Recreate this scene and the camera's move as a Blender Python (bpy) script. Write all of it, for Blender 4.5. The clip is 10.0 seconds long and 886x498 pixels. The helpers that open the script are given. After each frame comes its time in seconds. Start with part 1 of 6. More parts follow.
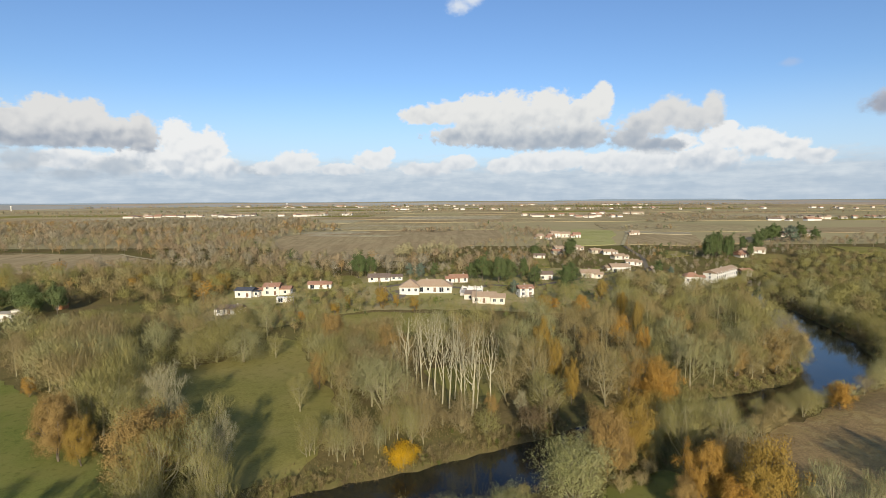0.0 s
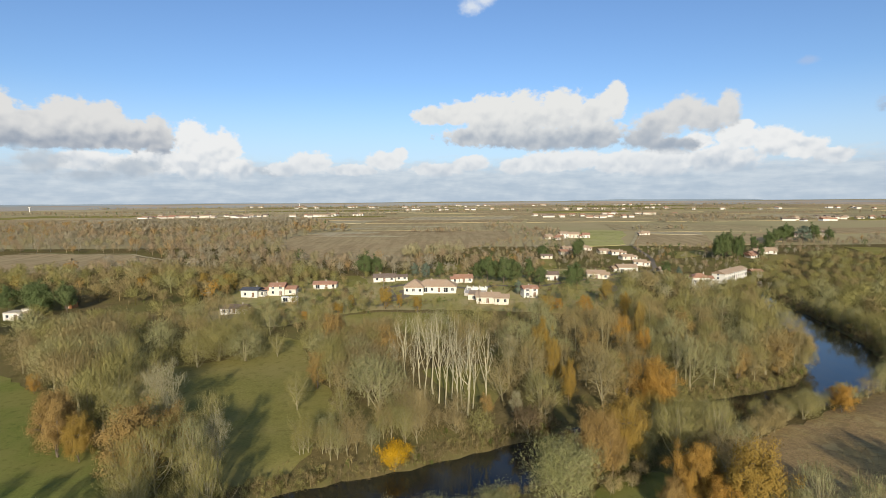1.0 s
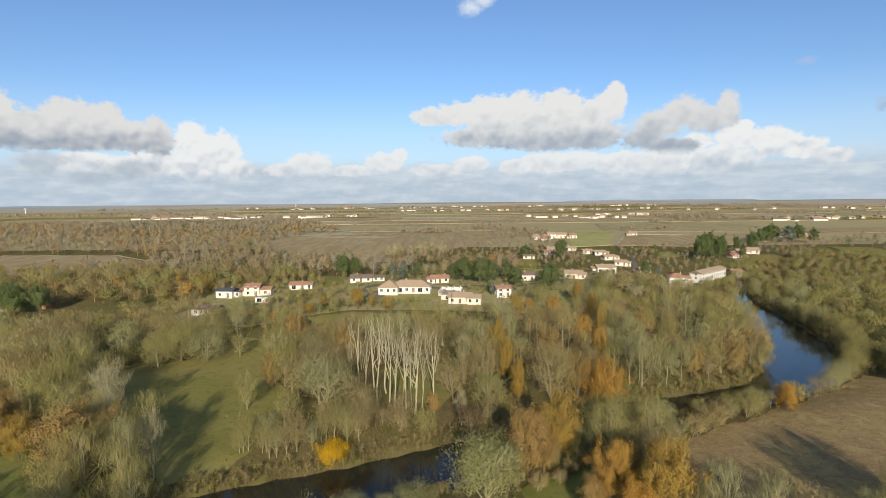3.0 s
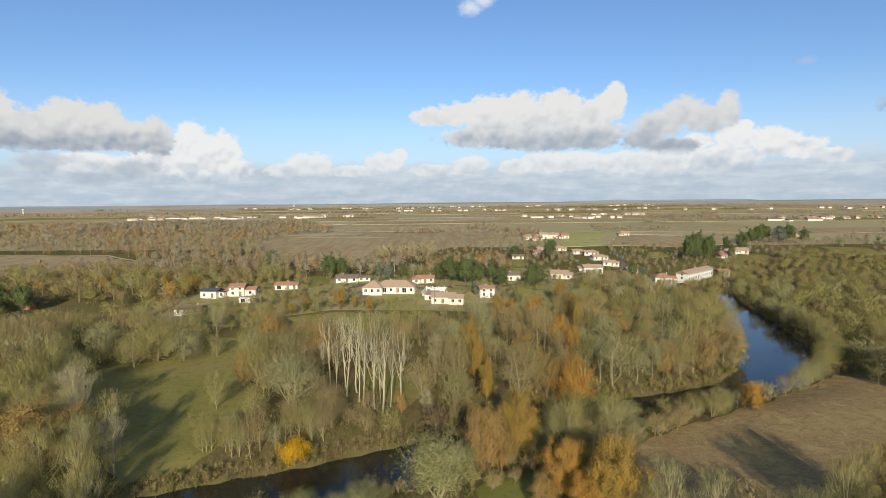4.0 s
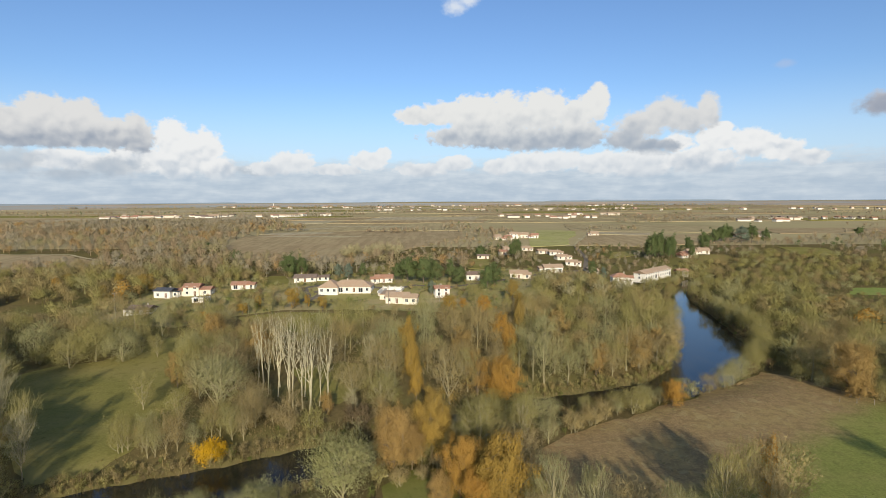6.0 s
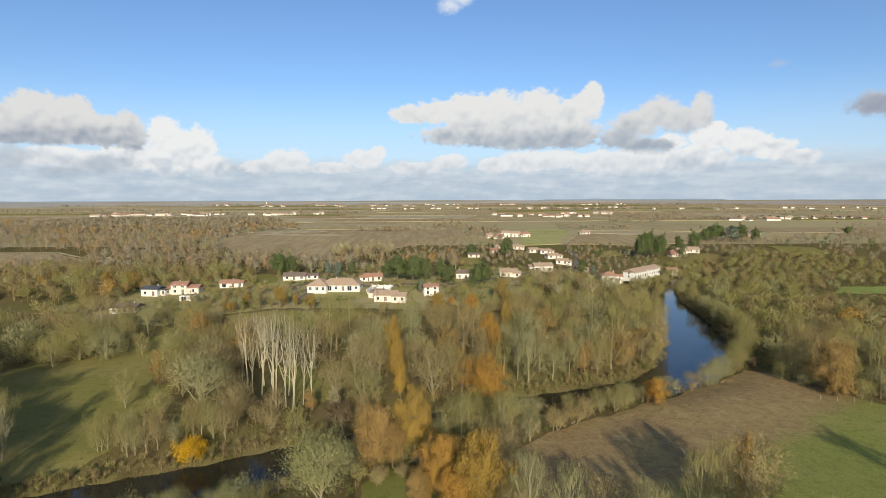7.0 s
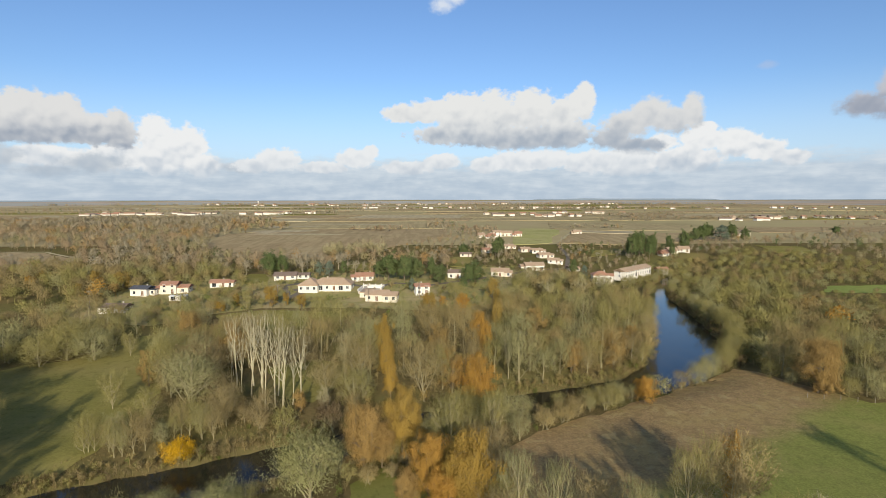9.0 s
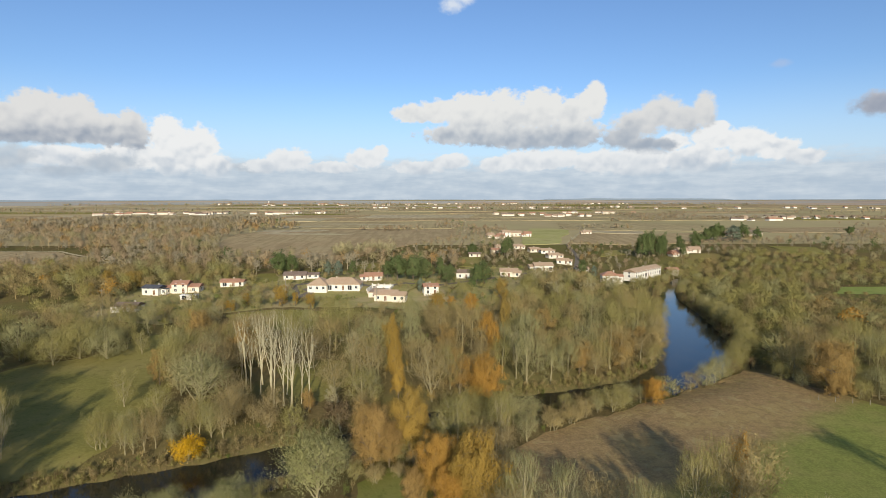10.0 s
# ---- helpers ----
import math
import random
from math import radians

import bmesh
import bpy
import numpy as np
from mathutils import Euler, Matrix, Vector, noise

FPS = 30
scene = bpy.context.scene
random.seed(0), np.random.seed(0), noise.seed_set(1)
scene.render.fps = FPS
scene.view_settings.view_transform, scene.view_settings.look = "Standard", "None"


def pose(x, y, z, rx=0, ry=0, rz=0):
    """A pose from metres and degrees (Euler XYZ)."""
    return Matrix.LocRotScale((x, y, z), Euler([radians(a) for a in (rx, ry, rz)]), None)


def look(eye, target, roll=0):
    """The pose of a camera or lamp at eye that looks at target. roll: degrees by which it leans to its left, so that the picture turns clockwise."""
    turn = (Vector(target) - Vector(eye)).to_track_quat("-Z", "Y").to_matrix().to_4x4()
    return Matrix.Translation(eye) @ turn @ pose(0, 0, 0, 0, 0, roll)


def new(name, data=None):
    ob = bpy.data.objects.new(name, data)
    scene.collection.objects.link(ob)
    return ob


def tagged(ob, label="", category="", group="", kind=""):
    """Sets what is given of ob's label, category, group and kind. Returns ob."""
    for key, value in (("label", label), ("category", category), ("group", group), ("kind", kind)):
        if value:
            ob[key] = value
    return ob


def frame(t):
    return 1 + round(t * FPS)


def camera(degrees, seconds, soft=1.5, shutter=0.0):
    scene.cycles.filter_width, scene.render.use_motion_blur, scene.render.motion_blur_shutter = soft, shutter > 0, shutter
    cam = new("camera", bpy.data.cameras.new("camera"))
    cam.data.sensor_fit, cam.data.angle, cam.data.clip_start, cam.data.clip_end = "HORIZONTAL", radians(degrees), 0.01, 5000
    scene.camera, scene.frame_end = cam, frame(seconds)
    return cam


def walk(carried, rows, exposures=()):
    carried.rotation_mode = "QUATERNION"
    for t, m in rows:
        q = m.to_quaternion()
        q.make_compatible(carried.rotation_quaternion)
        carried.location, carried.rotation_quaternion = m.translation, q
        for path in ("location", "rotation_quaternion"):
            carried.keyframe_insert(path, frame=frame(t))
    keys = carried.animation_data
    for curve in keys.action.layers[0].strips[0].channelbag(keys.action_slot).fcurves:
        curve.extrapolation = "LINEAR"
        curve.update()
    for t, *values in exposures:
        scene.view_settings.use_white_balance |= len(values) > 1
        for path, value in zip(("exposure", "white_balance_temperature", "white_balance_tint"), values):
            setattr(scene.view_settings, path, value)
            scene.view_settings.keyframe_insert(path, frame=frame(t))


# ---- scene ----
cam = camera(78.2, 10.0, 0.85)
METRES, EYE, TILT, LEAN, TURN = 40.0, 50.0, -5.0, 0.37, 0.0
ROWS = [
    (0.0, 0.0, 0.0, 0.0, 0.0, 0.0, -0.0),
    (0.5, 0.0381, -0.0011, -0.001, 0.32, 0.04, -0.0),
    (1.0, 0.0931, -0.0044, -0.0029, 1.29, 0.05, -0.04),
    (1.5, 0.1543, -0.0078, -0.0045, 1.54, 0.07, -0.03),
    (2.0, 0.2294, -0.0128, -0.0061, 1.45, 0.11, 0.0),
    (2.5, 0.3046, -0.0182, -0.0076, 1.27, 0.13, 0.05),
    (4.0, 0.5758, -0.0374, -0.0064, 1.25, 0.15, 0.09),
    (4.5, 0.6673, -0.0458, -0.0041, 1.08, 0.17, 0.12),
    (5.0, 0.7675, -0.0552, -0.0021, 0.84, 0.17, 0.09),
    (5.5, 0.8466, -0.0636, 0.002, 0.01, 0.13, 0.06),
    (7.0, 0.9651, -0.0699, -0.0004, -1.01, -0.08, -0.1),
    (7.5, 0.9727, -0.0654, -0.0019, -1.95, -0.11, -0.07),
    (8.0, 0.9723, -0.0636, -0.0022, -2.42, -0.11, -0.06),
    (8.5, 0.9746, -0.0646, -0.0023, -2.24, -0.12, -0.08),
    (9.0, 0.9786, -0.0673, -0.0016, -1.79, -0.13, -0.1),
    (9.5, 0.984, -0.0712, 0.0017, -1.05, -0.13, -0.16),
    (10.0, 0.9889, -0.0738, 0.0018, -0.79, -0.15, -0.2),
]
walk(cam, [(t, pose(0, 0, EYE, TILT, LEAN, TURN) @ pose(METRES * x, METRES * y, METRES * z, 90 + pitch, roll, yaw)) for t, x, y, z, yaw, pitch, roll in ROWS])

# ---- sun and sky ----
SUN_AZIMUTH, SUN_ELEVATION = radians(176.0), radians(20.0)   # clockwise from +y; the sun stands behind the camera
sun = new("sun", bpy.data.lights.new("sun", "SUN"))
sun.data.energy, sun.data.angle, sun.data.color = 5.0, radians(0.6), (1.0, 0.90, 0.72)
toward = Vector((math.sin(SUN_AZIMUTH) * math.cos(SUN_ELEVATION), math.cos(SUN_AZIMUTH) * math.cos(SUN_ELEVATION), math.sin(SUN_ELEVATION)))
sun.matrix_world = look(toward * 300, (0, 0, 0))


class Nodes:
    """Short helpers to write node trees as expressions."""

    def __init__(self, tree):
        self.tree = tree
        tree.nodes.clear()

    def node(self, kind, **values):
        n = self.tree.nodes.new(kind)
        for key, value in values.items():
            setattr(n, key, value)
        return n

    def put(self, socket, value):
        if isinstance(value, bpy.types.NodeSocket):
            self.tree.links.new(value, socket)
        elif value is not None:
            socket.default_value = value

    def math(self, op, a, b=None, c=None, clamp=False):
        n = self.node("ShaderNodeMath", operation=op, use_clamp=clamp)
        for socket, value in zip(n.inputs, (a, b, c)):
            self.put(socket, value)
        return n.outputs[0]

    def vec(self, op, a, b=None):
        n = self.node("ShaderNodeVectorMath", operation=op)
        self.put(n.inputs[0], a)
        self.put(n.inputs[1], b)
        return n.outputs[0]

    def step(self, v, lo, hi, out_lo=0.0, out_hi=1.0):
        n = self.node("ShaderNodeMapRange", interpolation_type="SMOOTHSTEP")
        for socket, value in zip(n.inputs, (v, lo, hi, out_lo, out_hi)):
            self.put(socket, value)
        return n.outputs[0]

    def mix(self, f, a, b, mode="MIX"):
        n = self.node("ShaderNodeMix", data_type="RGBA", blend_type=mode)
        self.put(n.inputs[0], f)
        self.put(n.inputs[6], (*a, 1) if isinstance(a, tuple) and len(a) == 3 else a)
        self.put(n.inputs[7], (*b, 1) if isinstance(b, tuple) and len(b) == 3 else b)
        return n.outputs[2]

    def noise(self, vector, scale, detail=4.0, rough=0.55, distort=0.0):
        n = self.node("ShaderNodeTexNoise")
        self.put(n.inputs["Vector"], vector)
        n.inputs["Scale"].default_value, n.inputs["Detail"].default_value = scale, detail
        n.inputs["Roughness"].default_value, n.inputs["Distortion"].default_value = rough, distort
        return n.outputs["Fac"]

    def scaled(self, vector, x, y, z, turn=0.0):
        n = self.node("ShaderNodeMapping")
        self.put(n.inputs["Vector"], vector)
        n.inputs["Scale"].default_value = (x, y, z)
        n.inputs["Rotation"].default_value = (0, 0, turn)
        return n.outputs[0]


world = bpy.data.worlds.new("sky")
scene.world = world
world.use_nodes = True
W = Nodes(world.node_tree)
sky = W.node("ShaderNodeTexSky", sky_type="NISHITA", sun_disc=False, sun_elevation=SUN_ELEVATION, sun_rotation=SUN_AZIMUTH, altitude=60.0, air_density=1.0, dust_density=0.3, ozone_density=2.2)
way = W.node("ShaderNodeTexCoord").outputs["Generated"]
axes = W.node("ShaderNodeSeparateXYZ")
W.put(axes.inputs[0], way)
AZ = W.math("MULTIPLY", W.math("ARCTAN2", axes.outputs[0], axes.outputs[1]), 57.2958)
EL = W.math("MULTIPLY", W.math("ARCSINE", axes.outputs[2]), 57.2958)
SKY_STRENGTH = 0.11
GAIN = 1.0 / SKY_STRENGTH
VIEW = W.node("ShaderNodeCombineXYZ")
W.put(VIEW.inputs[0], AZ)
W.put(VIEW.inputs[1], EL)
VIEW = VIEW.outputs[0]
colour = W.mix(1.0, sky.outputs[0], (0.90, 1.05, 1.28), "MULTIPLY")


def warped(vector, scale, amount):
    n = W.node("ShaderNodeTexNoise")
    W.put(n.inputs["Vector"], vector)
    n.inputs["Scale"].default_value, n.inputs["Detail"].default_value = scale, 5.0
    return W.vec("ADD", vector, W.vec("MULTIPLY", W.vec("SUBTRACT", n.outputs["Color"], (0.5, 0.5, 0.5)), (amount, amount, 0.0)))


def cauliflower(vector, scale, detail):
    """Rounded heads upon heads, as on a cumulus: 0 in the folds, 1 on the heads."""
    v = W.node("ShaderNodeTexVoronoi", voronoi_dimensions="2D", feature="SMOOTH_F1", normalize=True)
    W.put(v.inputs["Vector"], vector)
    for key, value in (("Scale", scale), ("Detail", detail), ("Roughness", 0.5), ("Lacunarity", 2.2), ("Smoothness", 0.5)):
        v.inputs[key].default_value = value
    return W.math("SUBTRACT", 1.0, W.math("MULTIPLY", v.outputs["Distance"], 1.5))


SPOT = warped(VIEW, 0.9, 0.9)
HEADS = cauliflower(SPOT, 0.62, 3.0)
RELIEF = W.math("SUBTRACT", cauliflower(SPOT, 0.5, 1.2), cauliflower(W.vec("ADD", SPOT, (-0.14, 0.5, 0.0)), 0.5, 1.2))
FRAY = W.math("SUBTRACT", W.noise(W.scaled(VIEW, 1.0, 1.3, 1.0), 1.5, 4.5, 0.52), 0.5)
HAZY = W.math("SUBTRACT", W.noise(VIEW, 0.55, 2.5, 0.5), 0.5)
DRIFT = W.math("SUBTRACT", W.noise(W.scaled(VIEW, 0.22, 1.1, 1.0), 0.9, 6.0, 0.6), 0.5)
EDGE = W.math("ADD", W.math("MULTIPLY", W.math("SUBTRACT", HEADS, 0.5), 0.6), W.math("MULTIPLY", FRAY, 0.85))


def glow(c):
    return tuple(GAIN * v for v in c)


def heap(colour, floor, lobes, white, grey, soft=0.32, lift=0.0, strength=1.0, tall=3.0, ragged=0.75, relief=0.9, base=0.6):
    """One cumulus: lobes (azimuth, elevation, half width, half height) over a level floor; sunlit heads above, grey below."""
    body = None
    for az, el, wide, up in lobes:
        n = W.node("ShaderNodeVectorMath", operation="MULTIPLY_ADD")
        W.put(n.inputs[0], VIEW)
        n.inputs[1].default_value, n.inputs[2].default_value = (0.87 / wide, 0.87 / up, 0), (-0.87 * az / wide, -0.87 * el / up, 0)
        r = W.node("ShaderNodeVectorMath", operation="LENGTH")
        W.put(r.inputs[0], n.outputs[0])
        one = W.math("SUBTRACT", 1.0, r.outputs["Value"])
        body = one if body is None else W.math("SMOOTH_MAX", body, one, 0.22)
    body = W.math("ADD", body, W.math("MULTIPLY", EDGE, ragged))
    foot = W.math("ADD", EL, W.math("ADD", W.math("MULTIPLY", FRAY, 0.5), W.math("MULTIPLY", HAZY, 0.9)))
    alpha = W.math("MULTIPLY", W.step(body, 0.0, soft, 0.0, strength), W.step(foot, floor - base, floor + base))
    height = W.math("DIVIDE", W.math("SUBTRACT", EL, floor), tall)
    thick = W.math("MULTIPLY", W.math("SUBTRACT", 0.35, body), 0.35)
    lit = W.step(W.math("ADD", W.math("ADD", height, W.math("ADD", thick, lift)), W.math("ADD", W.math("MULTIPLY", RELIEF, relief), W.math("MULTIPLY", HAZY, 0.6))), -0.25, 1.2)
    return W.mix(alpha, colour, W.mix(lit, glow(grey), glow(white)))


# pale haze towards the horizon, then the low veil of far cloud, then the single heaps, far to near
colour = W.mix(W.step(EL, 12.0, 0.0, 0.0, 0.85), colour, glow((0.55, 0.69, 0.86)))
veil_top = W.math("ADD", 4.3, W.math("ADD", W.math("MULTIPLY", DRIFT, 3.2), W.math("MULTIPLY", EDGE, 0.8)))
veil = W.step(W.math("SUBTRACT", veil_top, EL), -0.5, 1.4)
veil_lit = W.step(W.math("ADD", W.math("MULTIPLY", DRIFT, 2.2), W.math("ADD", W.math("MULTIPLY", RELIEF, 0.5), W.math("MULTIPLY", EL, 0.10))), -0.35, 0.9)
colour = W.mix(W.math("MULTIPLY", veil, 0.92), colour, W.mix(veil_lit, glow((0.44, 0.53, 0.63)), glow((0.66, 0.72, 0.77))))
WHITE, GREY, DARK, FAR_GREY = (0.85, 0.86, 0.86), (0.36, 0.42, 0.50), (0.29, 0.345, 0.43), (0.50, 0.57, 0.65)
colour = heap(colour, 2.4, [(-25.7, 6.1, 1.8, 1.6), (-23.0, 5.3, 1.7, 1.7), (-25.0, 4.2, 3.0, 1.8), (-21.7, 3.3, 1.5, 1.2), (-29.0, 3.8, 2.8, 1.2), (-33.9, 3.8, 3.2, 0.9)], WHITE, FAR_GREY, lift=0.3, tall=3.0, relief=1.5, base=0.9)
colour = heap(colour, 2.2, [(-37.4, 3.7, 2.0, 1.1), (-30.4, 3.3, 2.8, 1.0), (-33.9, 2.5, 2.6, 0.6), (-18.2, 3.2, 2.2, 0.6)], (0.62, 0.66, 0.69), (0.42, 0.49, 0.57), soft=0.6, strength=0.85, base=0.8)
colour = heap(colour, 2.4, [(-14.9, 4.1, 2.2, 1.1), (-17.1, 3.4, 2.2, 0.7), (-10.4, 3.3, 2.6, 0.6), (-7.3, 4.2, 1.9, 1.0), (-5.7, 4.9, 0.8, 0.7)], (0.82, 0.84, 0.85), FAR_GREY, lift=0.25, tall=2.3, base=0.8)
colour = heap(colour, 2.4, [(-1.9, 3.3, 2.9, 0.7), (1.8, 4.0, 1.9, 0.8), (6.3, 3.6, 1.6, 0.8), (9.7, 4.0, 2.8, 1.1), (12.5, 4.1, 2.5, 1.0), (16.6, 3.8, 2.9, 1.1), (20.3, 3.7, 3.0, 1.5)], (0.82, 0.84, 0.85), FAR_GREY, lift=0.25, tall=2.3, base=0.8)
colour = heap(colour, 2.7, [(23.4, 5.5, 1.4, 0.9), (26.8, 5.7, 1.8, 1.3), (27.3, 6.6, 0.9, 0.6), (29.7, 5.2, 2.1, 1.2), (32.0, 4.5, 1.7, 1.0), (34.1, 3.7, 1.5, 0.7), (25.5, 3.8, 3.2, 1.3)], WHITE, FAR_GREY, lift=0.12, tall=2.6, relief=1.5, base=0.9)
colour = heap(colour, 4.6, [(22.4, 8.4, 2.1, 1.6), (20.2, 7.3, 2.5, 1.5), (26.0, 8.2, 1.1, 1.7), (24.4, 7.5, 2.3, 1.3), (18.7, 6.1, 2.2, 1.1), (21.3, 5.2, 2.7, 0.9)], (0.72, 0.725, 0.72), GREY, soft=0.45, tall=3.4, relief=0.7)
colour = heap(colour, 5.0, [(-2.4, 8.8, 2.0, 0.9), (0.5, 9.0, 2.3, 1.2), (3.8, 8.7, 2.7, 2.2), (7.0, 8.7, 2.8, 2.3), (10.8, 8.9, 2.8, 2.1), (13.9, 8.5, 2.2, 1.6), (16.1, 9.8, 1.1, 1.8), (15.1, 9.1, 1.6, 1.5), (3.7, 6.7, 5.5, 1.1), (9.4, 6.3, 5.3, 1.2), (13.9, 6.6, 3.2, 1.5)], (0.80, 0.805, 0.79), GREY, lift=0.05, tall=3.6, relief=0.7)
colour = heap(colour, 4.5, [(-40.1, 7.3, 1.7, 2.0), (-37.8, 6.7, 2.1, 1.3), (-35.2, 7.3, 2.2, 1.9), (-32.6, 7.3, 1.7, 1.7), (-30.2, 6.2, 2.3, 1.3), (-28.5, 6.3, 1.5, 1.7), (-34.6, 5.8, 6.5, 1.0), (-39.5, 5.5, 3.0, 0.9), (-46.0, 7.0, 5.0, 2.0)], (0.74, 0.74, 0.73), DARK, lift=0.1)
colour = heap(colour, 6.6, [(39.1, 7.7, 2.2, 1.1), (40.8, 9.0, 1.2, 1.5), (41.6, 7.2, 2.7, 1.3), (45.0, 9.0, 4.0, 2.0)], (0.55, 0.56, 0.60), (0.32, 0.36, 0.44), soft=0.6)
colour = heap(colour, 15.0, [(1.7, 19.0, 1.4, 0.9), (3.1, 19.5, 1.3, 0.6)], (0.78, 0.82, 0.86), (0.60, 0.70, 0.82), soft=0.9, strength=0.8, lift=1.0)
# unseen broken cumulus added over the rest of the sky, whitening the fill light
ROUND = W.math("ABSOLUTE", AZ)
cover = W.math("MULTIPLY", W.step(W.noise(W.scaled(way, 1, 1, 1.6), 2.6, 6.0, 0.6), 0.47, 0.60), W.math("MAXIMUM", W.step(ROUND, 50.0, 70.0), W.step(EL, 28.0, 38.0)))
colour = W.mix(W.math("MULTIPLY", cover, W.step(EL, 2.0, 9.0, 0.0, 0.6)), colour, glow((0.50, 0.51, 0.52)))
colour = heap(colour, 10.0, [(31.9, 11.7, 0.9, 0.4)], (0.52, 0.55, 0.66), (0.50, 0.55, 0.68), soft=0.9, strength=0.35, lift=1.0)
background = W.node("ShaderNodeBackground")
W.put(background.inputs[0], colour)
background.inputs[1].default_value = SKY_STRENGTH
W.put(W.node("ShaderNodeOutputWorld").inputs[0], background.outputs[0])

# ---- materials ----
def material(name):
    m = bpy.data.materials.new(name)
    m.use_nodes = True
    N = Nodes(m.node_tree)
    bsdf = N.node("ShaderNodeBsdfPrincipled")
    N.put(N.node("ShaderNodeOutputMaterial").inputs[0], bsdf.outputs[0])
    bsdf.inputs["Specular IOR Level"].default_value = 0.2
    return m, N, bsdf


def bumped(N, bsdf, height, strength, distance):
    b = N.node("ShaderNodeBump")
    b.inputs["Strength"].default_value, b.inputs["Distance"].default_value = strength, distance
    N.put(b.inputs["Height"], height)
    N.put(bsdf.inputs["Normal"], b.outputs[0])


def place(N):
    return N.node("ShaderNodeNewGeometry").outputs["Position"]


def foliage(name, main, other, third, patch=0.0, rough=0.85, even=1.0):
    """Twigs or leaves: each piece a shade of its own, each tree another; patch mixes in the third tone by place."""
    m, N, bsdf = material(name)
    geo = N.node("ShaderNodeNewGeometry")
    info = N.node("ShaderNodeObjectInfo")
    island = geo.outputs["Random Per Island"]
    c = N.mix(N.math("MULTIPLY", island, 0.5), main, other)
    c = N.mix(N.step(N.noise(geo.outputs["Position"], 0.09, 3.0, 0.6), 0.42, 0.66, 0.0, 0.35 + patch), c, third)
    c = N.mix(N.step(info.outputs["Random"], 0.3, 1.0, 0.0, 0.55), c, third)
    dim = N.math("FRACT", N.math("MULTIPLY", N.math("ADD", island, info.outputs["Random"]), 7.31))
    c = N.mix(N.math("MULTIPLY", dim, 0.22 * even), c, tuple(v * 0.5 for v in main))
    fine = N.noise(geo.outputs["Position"], 1.4, 4.0, 0.65)
    c = N.mix(N.step(fine, 0.42, 0.66, 0.0, 0.4 if even == 1.0 else 0.0), c, tuple(v * 0.45 for v in main))
    N.put(bsdf.inputs["Base Color"], c)
    bsdf.inputs["Roughness"].default_value, bsdf.inputs["Specular IOR Level"].default_value = rough, 0.05
    return m


def bark(name, light, dark):
    m, N, bsdf = material(name)
    p = place(N)
    f = N.noise(N.scaled(p, 6, 6, 1.2), 1.0, 4.0)
    N.put(bsdf.inputs["Base Color"], N.mix(N.step(f, 0.35, 0.7), light, dark))
    bsdf.inputs["Roughness"].default_value = 0.9
    bumped(N, bsdf, f, 0.5, 0.03)
    return m


def soil(name, a, b, c, grain=1.3, patch=0.035, rows=None, relief=0.08):
    """Ground cover in three tones; rows = (direction in degrees, spacing in metres) draws the lines of tillage."""
    m, N, bsdf = material(name)
    p = place(N)
    fine = N.noise(p, grain, 5.0, 0.65)
    wide = N.noise(p, patch, 4.0, 0.6, 0.4)
    col = N.mix(N.step(fine, 0.3, 0.7), a, b)
    col = N.mix(N.step(wide, 0.38, 0.66, 0.0, 0.85), col, c)
    mottle = N.noise(p, grain * 0.22, 5.0, 0.7)
    col = N.mix(N.step(mottle, 0.5, 0.72, 0.0, 0.55), col, tuple(v * 0.6 for v in b))
    height = fine
    if rows:
        turned = N.scaled(p, 1 / rows[1], 0.02, 0.02, radians(rows[0]))
        line = N.noise(turned, 1.0, 2.0, 0.6)
        col = N.mix(N.step(line, 0.4, 0.62, 0.0, 0.38), col, tuple(v * 0.55 for v in a))
        height = N.math("ADD", fine, line)
    N.put(bsdf.inputs["Base Color"], col)
    bsdf.inputs["Roughness"].default_value, bsdf.inputs["Specular IOR Level"].default_value = 0.95, 0.0
    bumped(N, bsdf, height, 0.6, relief)
    return m


def plaster(name, tone, dirt):
    m, N, bsdf = material(name)
    p = place(N)
    stain = N.noise(N.scaled(p, 0.9, 0.9, 0.25), 1.0, 4.0)
    N.put(bsdf.inputs["Base Color"], N.mix(N.step(stain, 0.42, 0.75, 0.0, 0.5), tone, dirt))
    bsdf.inputs["Roughness"].default_value = 0.9
    bumped(N, bsdf, N.noise(p, 30.0, 3.0), 0.2, 0.01)
    return m


def tiles(name, a, b, c):
    m, N, bsdf = material(name)
    geo = N.node("ShaderNodeNewGeometry")
    coords = N.node("ShaderNodeTexCoord").outputs["Object"]
    wave = N.node("ShaderNodeTexWave", bands_direction="X")
    N.put(wave.inputs["Vector"], coords)
    wave.inputs["Scale"].default_value, wave.inputs["Distortion"].default_value = 1.4, 0.6
    f = N.noise(coords, 2.2, 4.0, 0.7)
    wide = N.noise(coords, 0.35, 3.0)
    col = N.mix(N.step(f, 0.35, 0.65), a, b)
    col = N.mix(N.step(wide, 0.45, 0.7, 0.0, 0.7), col, c)
    N.put(bsdf.inputs["Base Color"], col)
    bsdf.inputs["Roughness"].default_value = 0.8
    bumped(N, bsdf, wave.outputs["Fac"], 0.7, 0.06)
    return m


